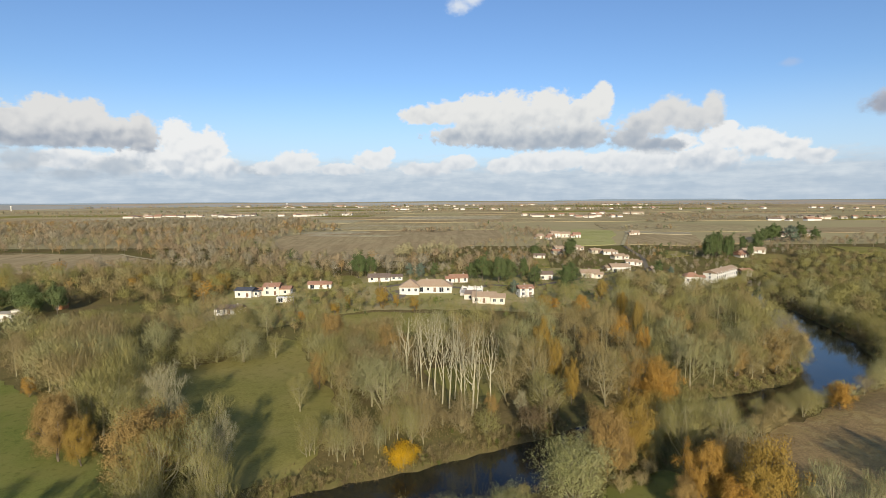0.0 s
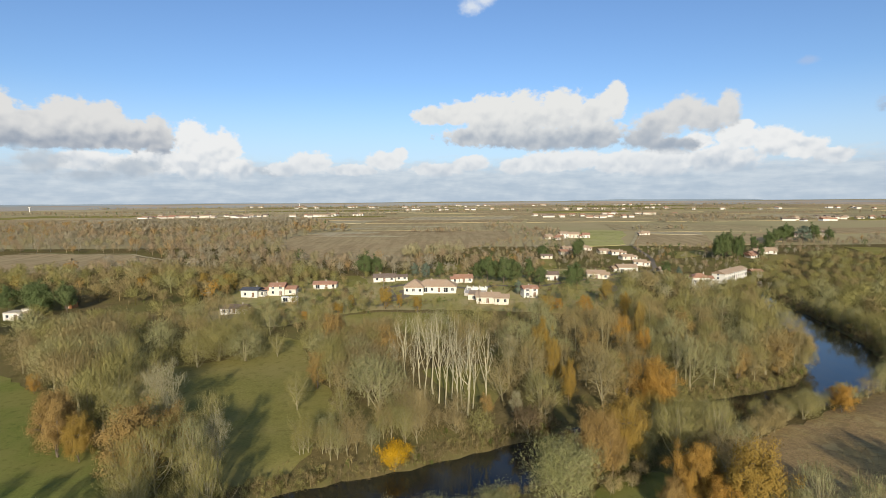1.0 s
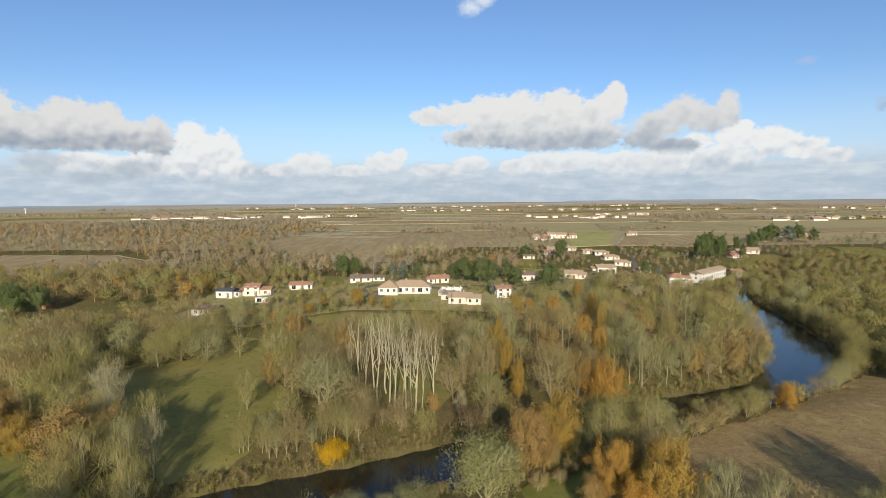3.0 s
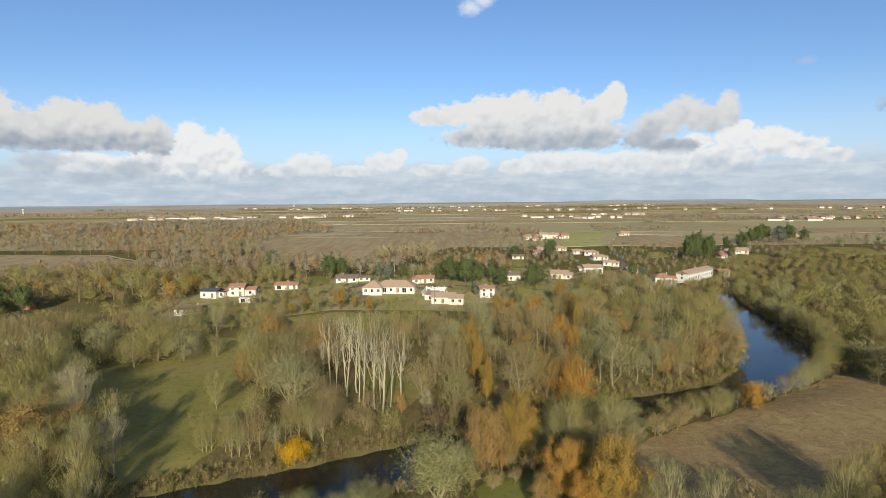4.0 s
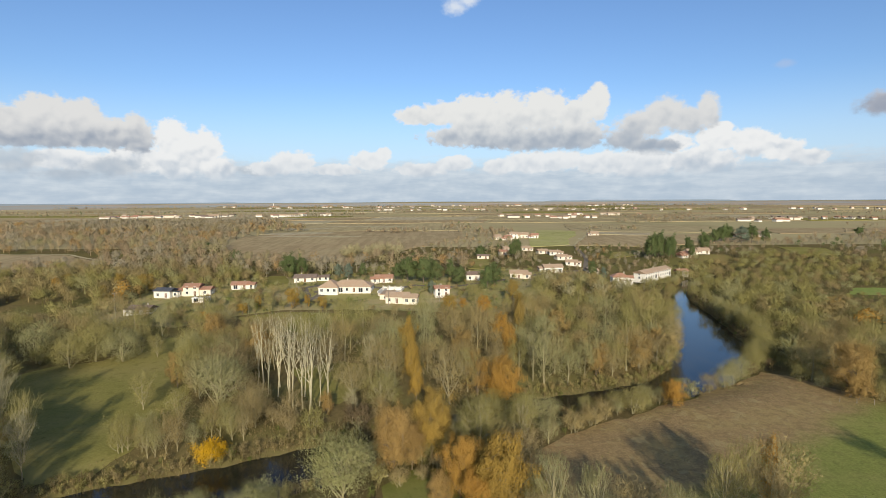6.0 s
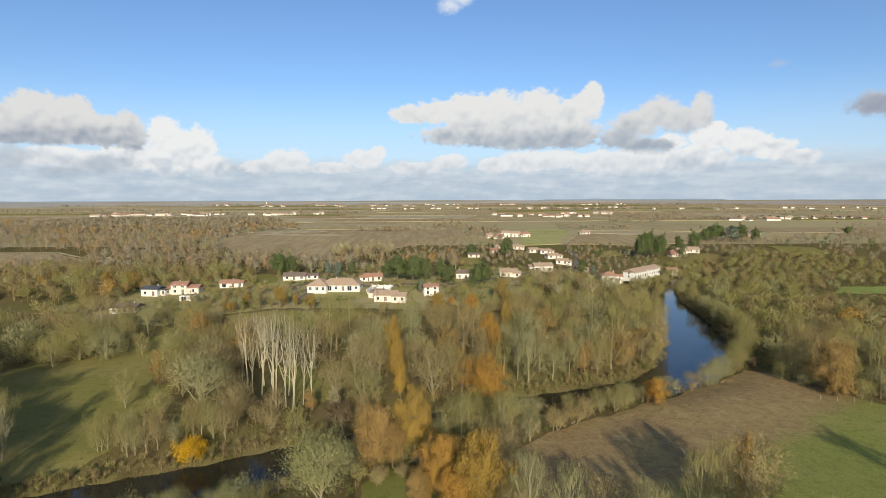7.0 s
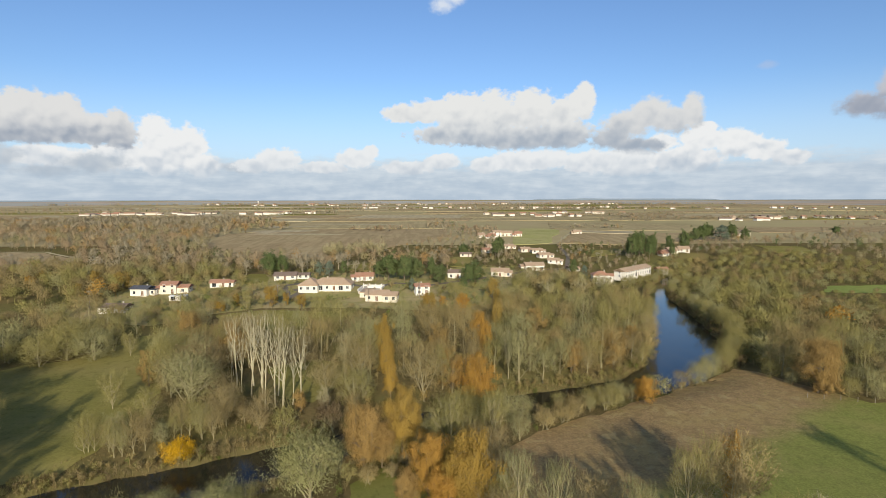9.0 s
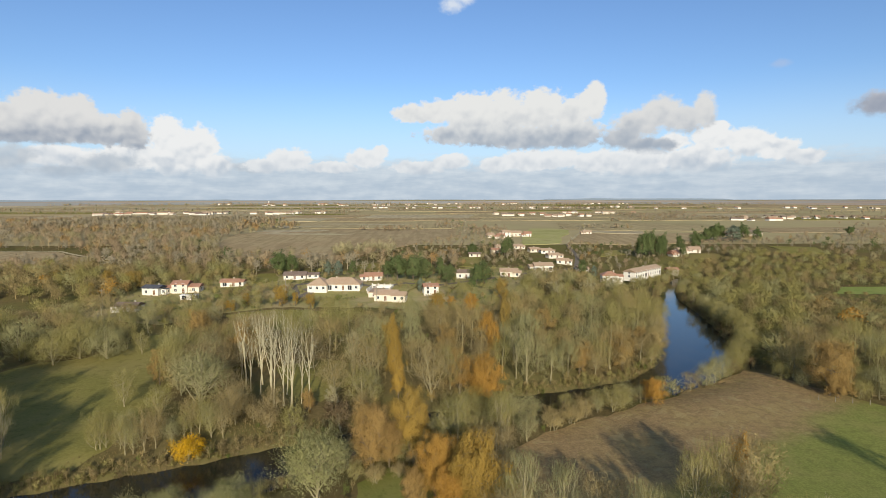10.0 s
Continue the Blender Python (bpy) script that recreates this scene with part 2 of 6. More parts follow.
def plain(name, tone, rough=0.6, metal=0.0, vary=0.25):
    m, N, bsdf = material(name)
    f = N.noise(place(N), 1.7, 4.0)
    N.put(bsdf.inputs["Base Color"], N.mix(N.step(f, 0.35, 0.7, 0.0, vary), tone, tuple(v * 0.6 for v in tone)))
    bsdf.inputs["Roughness"].default_value, bsdf.inputs["Metallic"].default_value = rough, metal
    bsdf.inputs["Specular IOR Level"].default_value = 0.0 if rough > 0.9 else 0.2
    return m


TWIG_OLIVE = foliage("twigs_olive", (0.335, 0.30, 0.105), (0.25, 0.228, 0.08), (0.36, 0.305, 0.12))
TWIG_GREY = foliage("twigs_grey", (0.36, 0.34, 0.16), (0.27, 0.26, 0.12), (0.37, 0.33, 0.14))
TWIG_BROWN = foliage("twigs_brown", (0.33, 0.255, 0.12), (0.25, 0.195, 0.09), (0.355, 0.285, 0.135))
TWIG_ASH = foliage("twigs_ashen", (0.33, 0.285, 0.175), (0.26, 0.22, 0.135), (0.35, 0.29, 0.165))
TWIG_TAN = foliage("twigs_tan", (0.38, 0.30, 0.135), (0.30, 0.24, 0.105), (0.37, 0.275, 0.11))
TWIG_DARK = foliage("twigs_dark", (0.19, 0.14, 0.075), (0.14, 0.10, 0.055), (0.22, 0.15, 0.075))
TWIG_PALE = foliage("twigs_pale", (0.44, 0.395, 0.23), (0.35, 0.31, 0.17), (0.42, 0.36, 0.18))
LEAF_WILLOW = foliage("leaves_willow", (0.30, 0.285, 0.125), (0.24, 0.23, 0.095), (0.27, 0.275, 0.09), even=0.6)
LEAF_ORANGE = foliage("leaves_orange", (0.43, 0.238, 0.050), (0.36, 0.195, 0.044), (0.38, 0.24, 0.062), even=0.6)
LEAF_GOLD = foliage("leaves_gold", (0.345, 0.225, 0.050), (0.285, 0.185, 0.044), (0.31, 0.225, 0.066), even=0.6)
LEAF_YELLOW = foliage("leaves_yellow", (0.66, 0.385, 0.02), (0.54, 0.30, 0.02), (0.60, 0.36, 0.02))
LEAF_RUSSET = foliage("leaves_russet", (0.34, 0.222, 0.078), (0.285, 0.185, 0.065), (0.32, 0.232, 0.085), even=0.6)
NEEDLES = foliage("needles", (0.13, 0.165, 0.060), (0.10, 0.13, 0.048), (0.15, 0.175, 0.07))
LEAF_GREEN = foliage("leaves_green", (0.16, 0.20, 0.045), (0.11, 0.15, 0.035), (0.20, 0.21, 0.06))
SPRUCE = foliage("needles_blue", (0.18, 0.22, 0.16), (0.13, 0.165, 0.12), (0.20, 0.23, 0.15))
# tones of the far woods, the greying of distance haze put into the colours
HAZED_OLIVE = foliage("hazed_twigs_olive", (0.33, 0.285, 0.15), (0.30, 0.26, 0.135), (0.33, 0.27, 0.14), even=0.45)
HAZED_BROWN = foliage("hazed_twigs_brown", (0.34, 0.255, 0.155), (0.305, 0.23, 0.14), (0.35, 0.27, 0.16), even=0.45)
HAZED_TAN = foliage("hazed_twigs_tan", (0.37, 0.29, 0.165), (0.34, 0.265, 0.15), (0.36, 0.275, 0.15), even=0.45)
HAZED_ASH = foliage("hazed_twigs_ashen", (0.34, 0.295, 0.20), (0.31, 0.265, 0.18), (0.35, 0.29, 0.185), even=0.45)
HAZED_RUSSET = foliage("hazed_leaves_russet", (0.38, 0.255, 0.115), (0.34, 0.225, 0.10), (0.36, 0.26, 0.12), even=0.45)
HAZED_ORANGE = foliage("hazed_leaves_orange", (0.40, 0.25, 0.095), (0.36, 0.22, 0.085), (0.38, 0.26, 0.11), even=0.45)
BARK = bark("bark", (0.36, 0.315, 0.18), (0.22, 0.185, 0.105))
BARK_PALE = bark("bark_pale", (0.50, 0.45, 0.29), (0.33, 0.29, 0.18))
BARK_DARK = bark("bark_dark", (0.20, 0.16, 0.11), (0.11, 0.085, 0.06))
LITTER = soil("leaf_litter", (0.19, 0.145, 0.066), (0.14, 0.11, 0.048), (0.155, 0.145, 0.05))
GRASS = soil("meadow_grass", (0.255, 0.232, 0.070), (0.20, 0.185, 0.055), (0.29, 0.245, 0.09), 1.8, 0.04)
GARDEN = soil("garden_ground", (0.33, 0.30, 0.115), (0.27, 0.245, 0.092), (0.40, 0.32, 0.175), 0.9, 0.06)
BRIGHT_GREEN = soil("bright_sown_grass", (0.25, 0.305, 0.085), (0.21, 0.26, 0.07), (0.28, 0.30, 0.09), 1.2, 0.03)
PALE_GREEN = soil("pale_grass", (0.40, 0.385, 0.15), (0.34, 0.33, 0.125), (0.43, 0.38, 0.18), 0.4, 0.02)
LUSH = soil("sown_grass", (0.195, 0.215, 0.055), (0.15, 0.17, 0.043), (0.235, 0.22, 0.07), 2.6, 0.05, relief=0.12)
TILLED = soil("tilled_soil", (0.41, 0.31, 0.175), (0.36, 0.27, 0.15), (0.42, 0.335, 0.185), 0.5, 0.012, (70, 5.0))
VINES = soil("vine_rows", (0.43, 0.345, 0.19), (0.38, 0.305, 0.165), (0.44, 0.365, 0.20), 0.4, 0.010, (12, 5.0))
STUBBLE = soil("stubble", (0.50, 0.42, 0.27), (0.43, 0.36, 0.23), (0.44, 0.385, 0.22), 0.5, 0.015, (80, 6.0))
PLAIN_LAND = soil("far_land", (0.42, 0.345, 0.19), (0.37, 0.305, 0.165), (0.40, 0.345, 0.18), 0.02, 0.004)
# brown rough grass that gives way to sown green across a slanting line
RIVER_FIELD, N, bsdf = material("river_field")
p = place(N)
axis = N.node("ShaderNodeSeparateXYZ")
N.put(axis.inputs[0], p)
across = N.math("SUBTRACT", N.math("MULTIPLY", N.math("SUBTRACT", axis.outputs[0], 114.0), 0.57), N.math("MULTIPLY", N.math("SUBTRACT", axis.outputs[1], 105.0), 0.82))
fine, wide = N.noise(p, 2.2, 6.0, 0.7), N.noise(p, 0.07, 4.0, 0.6)
brown = N.mix(N.step(fine, 0.3, 0.7), (0.37, 0.26, 0.125), (0.25, 0.172, 0.083))
brown = N.mix(N.step(wide, 0.42, 0.66, 0.0, 0.7), brown, (0.35, 0.265, 0.11))
middle = N.noise(p, 0.45, 5.0, 0.7)
brown = N.mix(N.step(middle, 0.46, 0.62, 0.0, 0.55), brown, (0.21, 0.15, 0.075))
brown = N.mix(N.step(N.noise(p, 0.28, 4.0, 0.7, 0.8), 0.54, 0.66, 0.0, 0.5), brown, (0.40, 0.32, 0.155))
green = N.mix(N.step(fine, 0.3, 0.7), (0.265, 0.275, 0.075), (0.17, 0.19, 0.05))
green = N.mix(N.step(wide, 0.45, 0.7, 0.0, 0.6), green, (0.29, 0.26, 0.09))
green = N.mix(N.step(middle, 0.48, 0.66, 0.0, 0.45), green, (0.135, 0.14, 0.045))
edge = N.math("ADD", across, N.math("ADD", N.math("MULTIPLY", N.math("SUBTRACT", wide, 0.5), 16.0), N.math("MULTIPLY", N.math("SUBTRACT", fine, 0.5), 7.0)))
N.put(bsdf.inputs["Base Color"], N.mix(N.step(edge, -5.0, 5.0), brown, green))
bsdf.inputs["Roughness"].default_value, bsdf.inputs["Specular IOR Level"].default_value = 0.95, 0.0
bumped(N, bsdf, fine, 0.7, 0.12)
ASPHALT = plain("worn_asphalt", (0.19, 0.165, 0.13), 0.95)
WHITE_WALL = plaster("white_render", (0.76, 0.72, 0.63), (0.60, 0.55, 0.45))
CREAM_WALL = plaster("cream_render", (0.73, 0.66, 0.54), (0.57, 0.50, 0.40))
STONE_WALL = plaster("limestone", (0.55, 0.48, 0.37), (0.38, 0.33, 0.26))
TILE_RED = tiles("red_tiles", (0.46, 0.25, 0.155), (0.39, 0.205, 0.13), (0.46, 0.31, 0.21))
TILE_TAN = tiles("tan_tiles", (0.50, 0.36, 0.235), (0.42, 0.29, 0.19), (0.47, 0.37, 0.26))
TILE_BROWN = tiles("brown_tiles", (0.26, 0.19, 0.14), (0.20, 0.145, 0.11), (0.29, 0.23, 0.18))
TILE_SLATE = tiles("slate_tiles", (0.11, 0.115, 0.13), (0.08, 0.085, 0.10), (0.14, 0.14, 0.15))
FRAME_WHITE = plain("white_paint", (0.78, 0.77, 0.74), 0.45)
DOOR_BROWN = plain("brown_door", (0.20, 0.11, 0.06), 0.5)
POST_GREY = plain("weathered_post", (0.27, 0.235, 0.18), 0.8)
GLASS, N, bsdf = material("window_glass")
bsdf.inputs["Base Color"].default_value = (0.03, 0.035, 0.04, 1)
bsdf.inputs["Roughness"].default_value, bsdf.inputs["Specular IOR Level"].default_value = 0.06, 0.6
WATER, N, bsdf = material("river_water")
N.put(bsdf.inputs["Base Color"], N.mix(N.noise(place(N), 0.06, 3.0), (0.018, 0.020, 0.014), (0.035, 0.032, 0.018)))
bsdf.inputs["Roughness"].default_value, bsdf.inputs["Specular IOR Level"].default_value, bsdf.inputs["IOR"].default_value = 0.05, 0.5, 1.33
bumped(N, bsdf, N.noise(N.scaled(place(N), 1, 0.6, 1), 1.6, 3.0), 0.10, 0.05)

# ---- land ----
RIVER = [(-150, 28, 8), (-100, 50, 8), (-60, 66, 8), (-25, 80.5, 8), (0, 91, 8), (15, 99, 8), (27, 107, 6.5), (42, 118, 5.5), (60, 126, 5.5), (80, 132, 5.5), (97, 138, 6.5),
         (111, 149, 9), (122, 167, 11), (132, 188, 11), (140.5, 212, 9.5), (148.5, 238, 7), (156, 264, 4.5), (166, 290, 4), (190, 330, 4), (240, 380, 4)]


def smooth(a, b, v):
    f = np.clip((v - a) / (b - a), 0, 1)
    return f * f * (3 - 2 * f)


def river_gap(x, y):
    """Metres from the water's edge: negative in the river."""
    x, y = np.asarray(x, float), np.asarray(y, float)
    best = np.full(x.shape, 1e9)
    for (ax, ay, aw), (bx, by, bw) in zip(RIVER, RIVER[1:]):
        dx, dy = bx - ax, by - ay
        f = np.clip(((x - ax) * dx + (y - ay) * dy) / (dx * dx + dy * dy), 0, 1)
        best = np.minimum(best, np.hypot(x - ax - f * dx, y - ay - f * dy) - (aw + f * (bw - aw)))
    return best


def land(x, y):
    """Height of the ground: a flat river meadow, the village slope behind it, then the plain rising to low far hills."""
    x, y = np.asarray(x, float), np.asarray(y, float)
    z = np.interp(y, [-3000, -600, 0, 120, 160, 200, 240, 255, 275, 320, 400, 550, 700, 1000, 2000, 3200, 4500, 6000], [30, 4, 2, 2, 2.6, 4.0, 6.2, 7.2, 7.9, 8.4, 10.2, 15.0, 16.5, 21, 32, 40, 47, 49])
    z = z + 1.8 * np.exp(-((x + 12) / 48) ** 2 - ((y - 282) / 26) ** 2)
    v = smooth(95, 145, x) * (1 - smooth(300, 400, y))
    z = z * (1 - v) + 2.0 * v
    z = z + 0.25 * np.sin(x * 0.07 + y * 0.05) * np.sin(y * 0.083 - x * 0.021) * smooth(60, 110, np.abs(y) + 40)
    z = z + smooth(1500, 3500, y) * 3.0 * np.sin(x * 0.0021 + 1.3) * np.sin(y * 0.0017 + x * 0.0006)
    gap = river_gap(x, y) + 0.5 * np.sin(x * 0.61 + y * 0.43)
    z = 0.8 + (z - 0.8) * smooth(0.5, 12.0, gap)
    return -1.2 + (z + 1.2) * smooth(-2.0, 1.8, gap)


def ground_z(x, y):
    return float(land(np.array([x]), np.array([y]))[0])


def mesh_of(name, verts, faces, mats, index=None, smooth_shade=False, normals=None):
    """A mesh from arrays: verts (n, 3), faces (m, 3 or 4)."""
    me = bpy.data.meshes.new(name)
    verts, faces = np.asarray(verts, np.float32), np.asarray(faces, np.int32)
    sides = faces.shape[1]
    me.vertices.add(len(verts)), me.loops.add(faces.size), me.polygons.add(len(faces))
    me.vertices.foreach_set("co", verts.ravel())
    me.loops.foreach_set("vertex_index", faces.ravel())
    me.polygons.foreach_set("loop_start", np.arange(0, faces.size, sides, dtype=np.int32))
    if index is not None:
        me.polygons.foreach_set("material_index", np.asarray(index, np.int32))
    me.polygons.foreach_set("use_smooth", np.full(len(faces), smooth_shade))
    for m in mats:
        me.materials.append(m)
    me.update(calc_edges=True)
    if normals is not None:
        me.normals_split_custom_set_from_vertices(normals.astype(np.float32))
    return me


def stretch(*runs):
    out = []
    for a, b, n in runs:
        out.extend(np.linspace(a, b, n, endpoint=False))
    return np.array(out + [runs[-1][1]])


def inside(px, py, poly):
    px, py = np.asarray(px, float), np.asarray(py, float)
    odd = np.zeros(px.shape, bool)
    for (ax, ay), (bx, by) in zip(poly, poly[1:] + poly[:1]):
        cross = ((ay > py) != (by > py)) & (px < (bx - ax) * (py - ay) / (by - ay + 1e-12) + ax)
        odd ^= cross
    return odd


GX = stretch((-6000, -1200, 24), (-1200, -260, 32), (-260, 340, 200), (340, 1300, 32), (1300, 6000, 24))
GY = stretch((-3000, -100, 14), (-100, 40, 14), (40, 330, 116), (330, 700, 46), (700, 1600, 40), (1600, 6000, 40))
gx, gy = np.meshgrid(GX, GY)
grid = np.arange(gx.size).reshape(gx.shape)
quads = np.stack([grid[:-1, :-1], grid[:-1, 1:], grid[1:, 1:], grid[1:, :-1]], -1).reshape(-1, 4)
centre_y = (gy.ravel()[quads[:, 0]] + gy.ravel()[quads[:, 2]]) / 2
ground = new("ground", mesh_of("ground", np.stack([gx, gy, land(gx, gy)], -1).reshape(-1, 3), quads, [LITTER, PLAIN_LAND], (centre_y > 455).astype(int), True))
tagged(ground, "brown leaf-strewn valley ground rising to a far plain", "ground", kind="structure")

# the water lies level in the carved bed
left, right = [], []
for i, (x, y, w) in enumerate(RIVER):
    (ax, ay, _), (bx, by, _) = RIVER[max(i - 1, 0)], RIVER[min(i + 1, len(RIVER) - 1)]
    n = math.hypot(bx - ax, by - ay)
    left.append((x - (by - ay) / n * (w + 3), y + (bx - ax) / n * (w + 3), 0.0))
    right.append((x + (by - ay) / n * (w + 3), y - (bx - ax) / n * (w + 3), 0.0))
k = len(RIVER)
water = new("water", mesh_of("water", left + right, [(i, k + i, k + i + 1, i + 1) for i in range(k - 1)], [WATER]))
tagged(water, "dark still river water mirroring the sky", "river", kind="structure")


def sheet(name, poly, mat, label, category, lift=0.10, cell=4.0, ragged=1.2, seed=0):
    """A patch of ground cover that follows the land, with a ragged edge."""
    from mathutils.geometry import delaunay_2d_cdt
    rng = random.Random(seed * 31 + 7)
    edge = []
    for (ax, ay), (bx, by) in zip(poly, poly[1:] + poly[:1]):
        n = max(1, int(math.hypot(bx - ax, by - ay) / cell))
        for i in range(n):
            f = i / n
            j = ragged if i else 0.3 * ragged
            edge.append((ax + (bx - ax) * f + rng.uniform(-j, j), ay + (by - ay) * f + rng.uniform(-j, j)))
    x0, x1 = min(p[0] for p in edge), max(p[0] for p in edge)
    y0, y1 = min(p[1] for p in edge), max(p[1] for p in edge)
    xs, ys = np.meshgrid(np.arange(x0 + cell / 2, x1, cell), np.arange(y0 + cell / 2, y1, cell))
    keep = inside(xs, ys, edge)
    pts = [Vector(p) for p in edge] + [Vector(p) for p in zip(xs[keep].tolist(), ys[keep].tolist())]
    v, _, f, *_ = delaunay_2d_cdt(pts, [], [list(range(len(edge)))], 1, 1e-4)
    co = np.array([(p.x, p.y) for p in v])
    z = land(co[:, 0], co[:, 1]) + lift
    me = bpy.data.meshes.new(name)
    top, tris = np.column_stack([co, z]).tolist(), [tuple(t) for t in f]
    if lift > 0.15:
        # the rim runs down into the ground
        sides = {}
        for t in tris:
            for a, b in zip(t, t[1:] + t[:1]):
                sides[(a, b)] = True
        down = {}
        for a, b in list(sides):
            if (b, a) not in sides:
                for q in (a, b):
                    if q not in down:
                        down[q] = len(top)
                        top.append((top[q][0], top[q][1], top[q][2] - 2 * lift - 0.3))
                tris.append((b, a, down[a], down[b]))
    me.from_pydata(top, [], tris)
    me.materials.append(mat)
    me.polygons.foreach_set("use_smooth", [lift <= 0.15] * len(me.polygons))
    return tagged(new(name, me), label, category, kind="structure")


MEADOW = [(-84, 140), (-62, 116), (-45, 97), (-36, 88), (-27, 93), (-24, 100), (-23, 114), (-29, 136), (-40, 158), (-48, 180), (-58, 184), (-66, 160), (-78, 152)]
GLADE = [(3, 128), (12, 124), (17, 136), (17, 152), (6, 158), (-6, 150)]
PASTURE = [(-36, 194), (-14, 190), (6, 196), (8, 214), (-26, 220), (-44, 212)]
GREEN_LEFT = [(-190, 190), (-112, 138), (-97, 129), (-80, 108), (-63, 100), (-52, 82), (-48, 60), (-120, 30), (-260, 30), (-260, 190)]
RIVER_FIELD_EDGE = [(50, 92), (62, 106), (80, 117), (100, 129), (127, 148), (136, 133), (144, 119), (240, 98), (240, 20), (50, 20)]
VILLAGE = [(-108, 208), (-62, 197), (-46, 214), (-28, 223), (10, 222), (60, 214), (76, 230), (98, 284), (140, 300), (136, 336), (60, 330), (40, 303), (-60, 303), (-104, 280)]
NEAR_LAWN = [(26, 86), (31, 92), (39, 93), (46, 84), (40, 70), (26, 74)]
FAR_GREEN = [(242, 268), (262, 290), (340, 292), (340, 262)]
for i, (name, poly, mat, label, cat) in enumerate([
        ("meadow", MEADOW, GRASS, "olive green grass meadow between bare trees", "meadow"),
        ("glade", GLADE, GRASS, "small grassy clearing behind the pale poplars", "meadow"),
        ("pasture", PASTURE, GRASS, "green pasture below the village houses", "meadow"),
        ("green_field", GREEN_LEFT, LUSH, "fresh green grass field with dark tufts", "field"),
        ("river_field", RIVER_FIELD_EDGE, RIVER_FIELD, "brown rough grass field turning to sown green", "field"),
        ("garden_ground", VILLAGE, GARDEN, "olive lawns and worn ground round the village houses", "garden"),
        ("lawn", NEAR_LAWN, LUSH, "strip of green grass under autumn oaks", "lawn"),
        ("green_field", FAR_GREEN, BRIGHT_GREEN, "bright green field beyond the riverside wood", "field")]):
    sheet(name, poly, mat, label, cat, 0.06 if poly is VILLAGE else 0.10, 3.0, 1.0, i)
FIELDS = [
    ("green_field", [(-62, 289), (-60, 306), (-51, 305), (-41, 272), (-48, 264)], GRASS, "small green lawn between garden hedges"),
    ("green_field", [(-8, 318), (-9, 344), (8, 352), (11, 316)], GRASS, "green lawn behind a red roofed house"),
    ("green_field", [(50, 350), (57, 376), (74, 382), (66, 334), (54, 330)], GRASS, "green paddock on the slope"),
    ("green_field", [(157, 382), (170, 414), (198, 426), (182, 395)], GRASS, "green paddock below dark pines"),
    ("tilled_field", [(-345, 420), (-250, 416), (-205, 378), (-196, 345), (-240, 318), (-420, 318)], TILLED, "bare brown ploughed field edged by woods"),
    ("green_field", [(-420, 314), (-240, 314), (-196, 306), (-215, 290), (-420, 280)], GRASS, "green grass strip below a ploughed field"),
    ("vineyard", [(-165, 560), (-150, 470), (-110, 380), (-28, 370), (10, 440), (58, 520), (64, 640), (-100, 640)], TILLED, "brown winter vineyard on the plain"),
    ("vineyard", [(-190, 800), (-110, 648), (64, 648), (72, 800)], VINES, "faded winter vineyard in long rows"),
    ("stubble_field", [(-150, 560), (-60, 545), (-40, 556), (-130, 574)], STUBBLE, "pale stubble strip among vineyards"),
    ("stubble_field", [(-120, 740), (-20, 715), (10, 726), (-100, 756)], STUBBLE, "pale stubble strip among vineyards"),
    ("stubble_field", [(-165, 600), (-130, 575), (-80, 610), (-90, 626), (-150, 622)], STUBBLE, "pale stubble strip among vineyards"),
    ("stubble_field", [(-185, 690), (-140, 668), (-95, 690), (-110, 712)], STUBBLE, "pale stubble strip among vineyards"),
    ("green_field", [(112, 452), (132, 458), (150, 470), (160, 520), (178, 560), (190, 610), (176, 640), (150, 636), (138, 590), (126, 540)], PALE_GREEN, "pale olive green grass field above the village"),
    ("vineyard", [(156, 462), (215, 450), (250, 540), (190, 560)], TILLED, "dark ploughed plot above the village"),
    ("stubble_field", [(190, 566), (250, 546), (262, 580), (200, 600)], STUBBLE, "pale tan stubble plot"),
    ("vineyard", [(190, 640), (205, 606), (330, 585), (380, 690), (300, 760), (210, 760)], VINES, "winter vineyard in long brown rows"),
    ("tilled_field", [(260, 540), (225, 452), (330, 500), (350, 580)], TILLED, "dark brown tilled plot"),
    ("tilled_field", [(400, 640), (390, 560), (700, 560), (760, 660)], TILLED, "wide dark brown tilled field"),
    ("green_field", [(300, 395), (330, 392), (345, 430), (312, 440)], GRASS, "green field beside pines"),
]
for i, (name, poly, mat, label) in enumerate(FIELDS):
    sheet(name, poly, mat, label, "field", 0.20 + 0.015 * i, 10.0, 1.5, 40 + i)
# the parcels of the far plain
rng = random.Random(5)
y = 815.0
while y < 2150:
    deep = rng.uniform(60, 120) * (1 + (y - 800) / 1500)
    x = -1500 + rng.uniform(-90, 0)
    while x < 1900:
        wide = rng.uniform(120, 330)
        kind = rng.choice(["tilled_field", "vineyard", "vineyard", "stubble_field", "green_field", None, None])
        if kind:
            mat = {"tilled_field": TILLED, "vineyard": VINES, "stubble_field": STUBBLE, "green_field": GRASS}[kind]
            skew = 0.15 * deep
            poly = [(x, y), (x + wide - 6, y + rng.uniform(-8, 8)), (x + wide - 6 + skew, y + deep - 8), (x + skew, y + deep - 6)]
            sheet(kind, poly, mat, {"tilled_field": "brown tilled parcel of the far plain", "vineyard": "winter vineyard parcel of the far plain", "stubble_field": "pale stubble parcel of the far plain", "green_field": "dull green parcel of the far plain"}[kind], "field", 0.55, 60.0, 2.0, int(x + y))
        x += wide
    y += deep

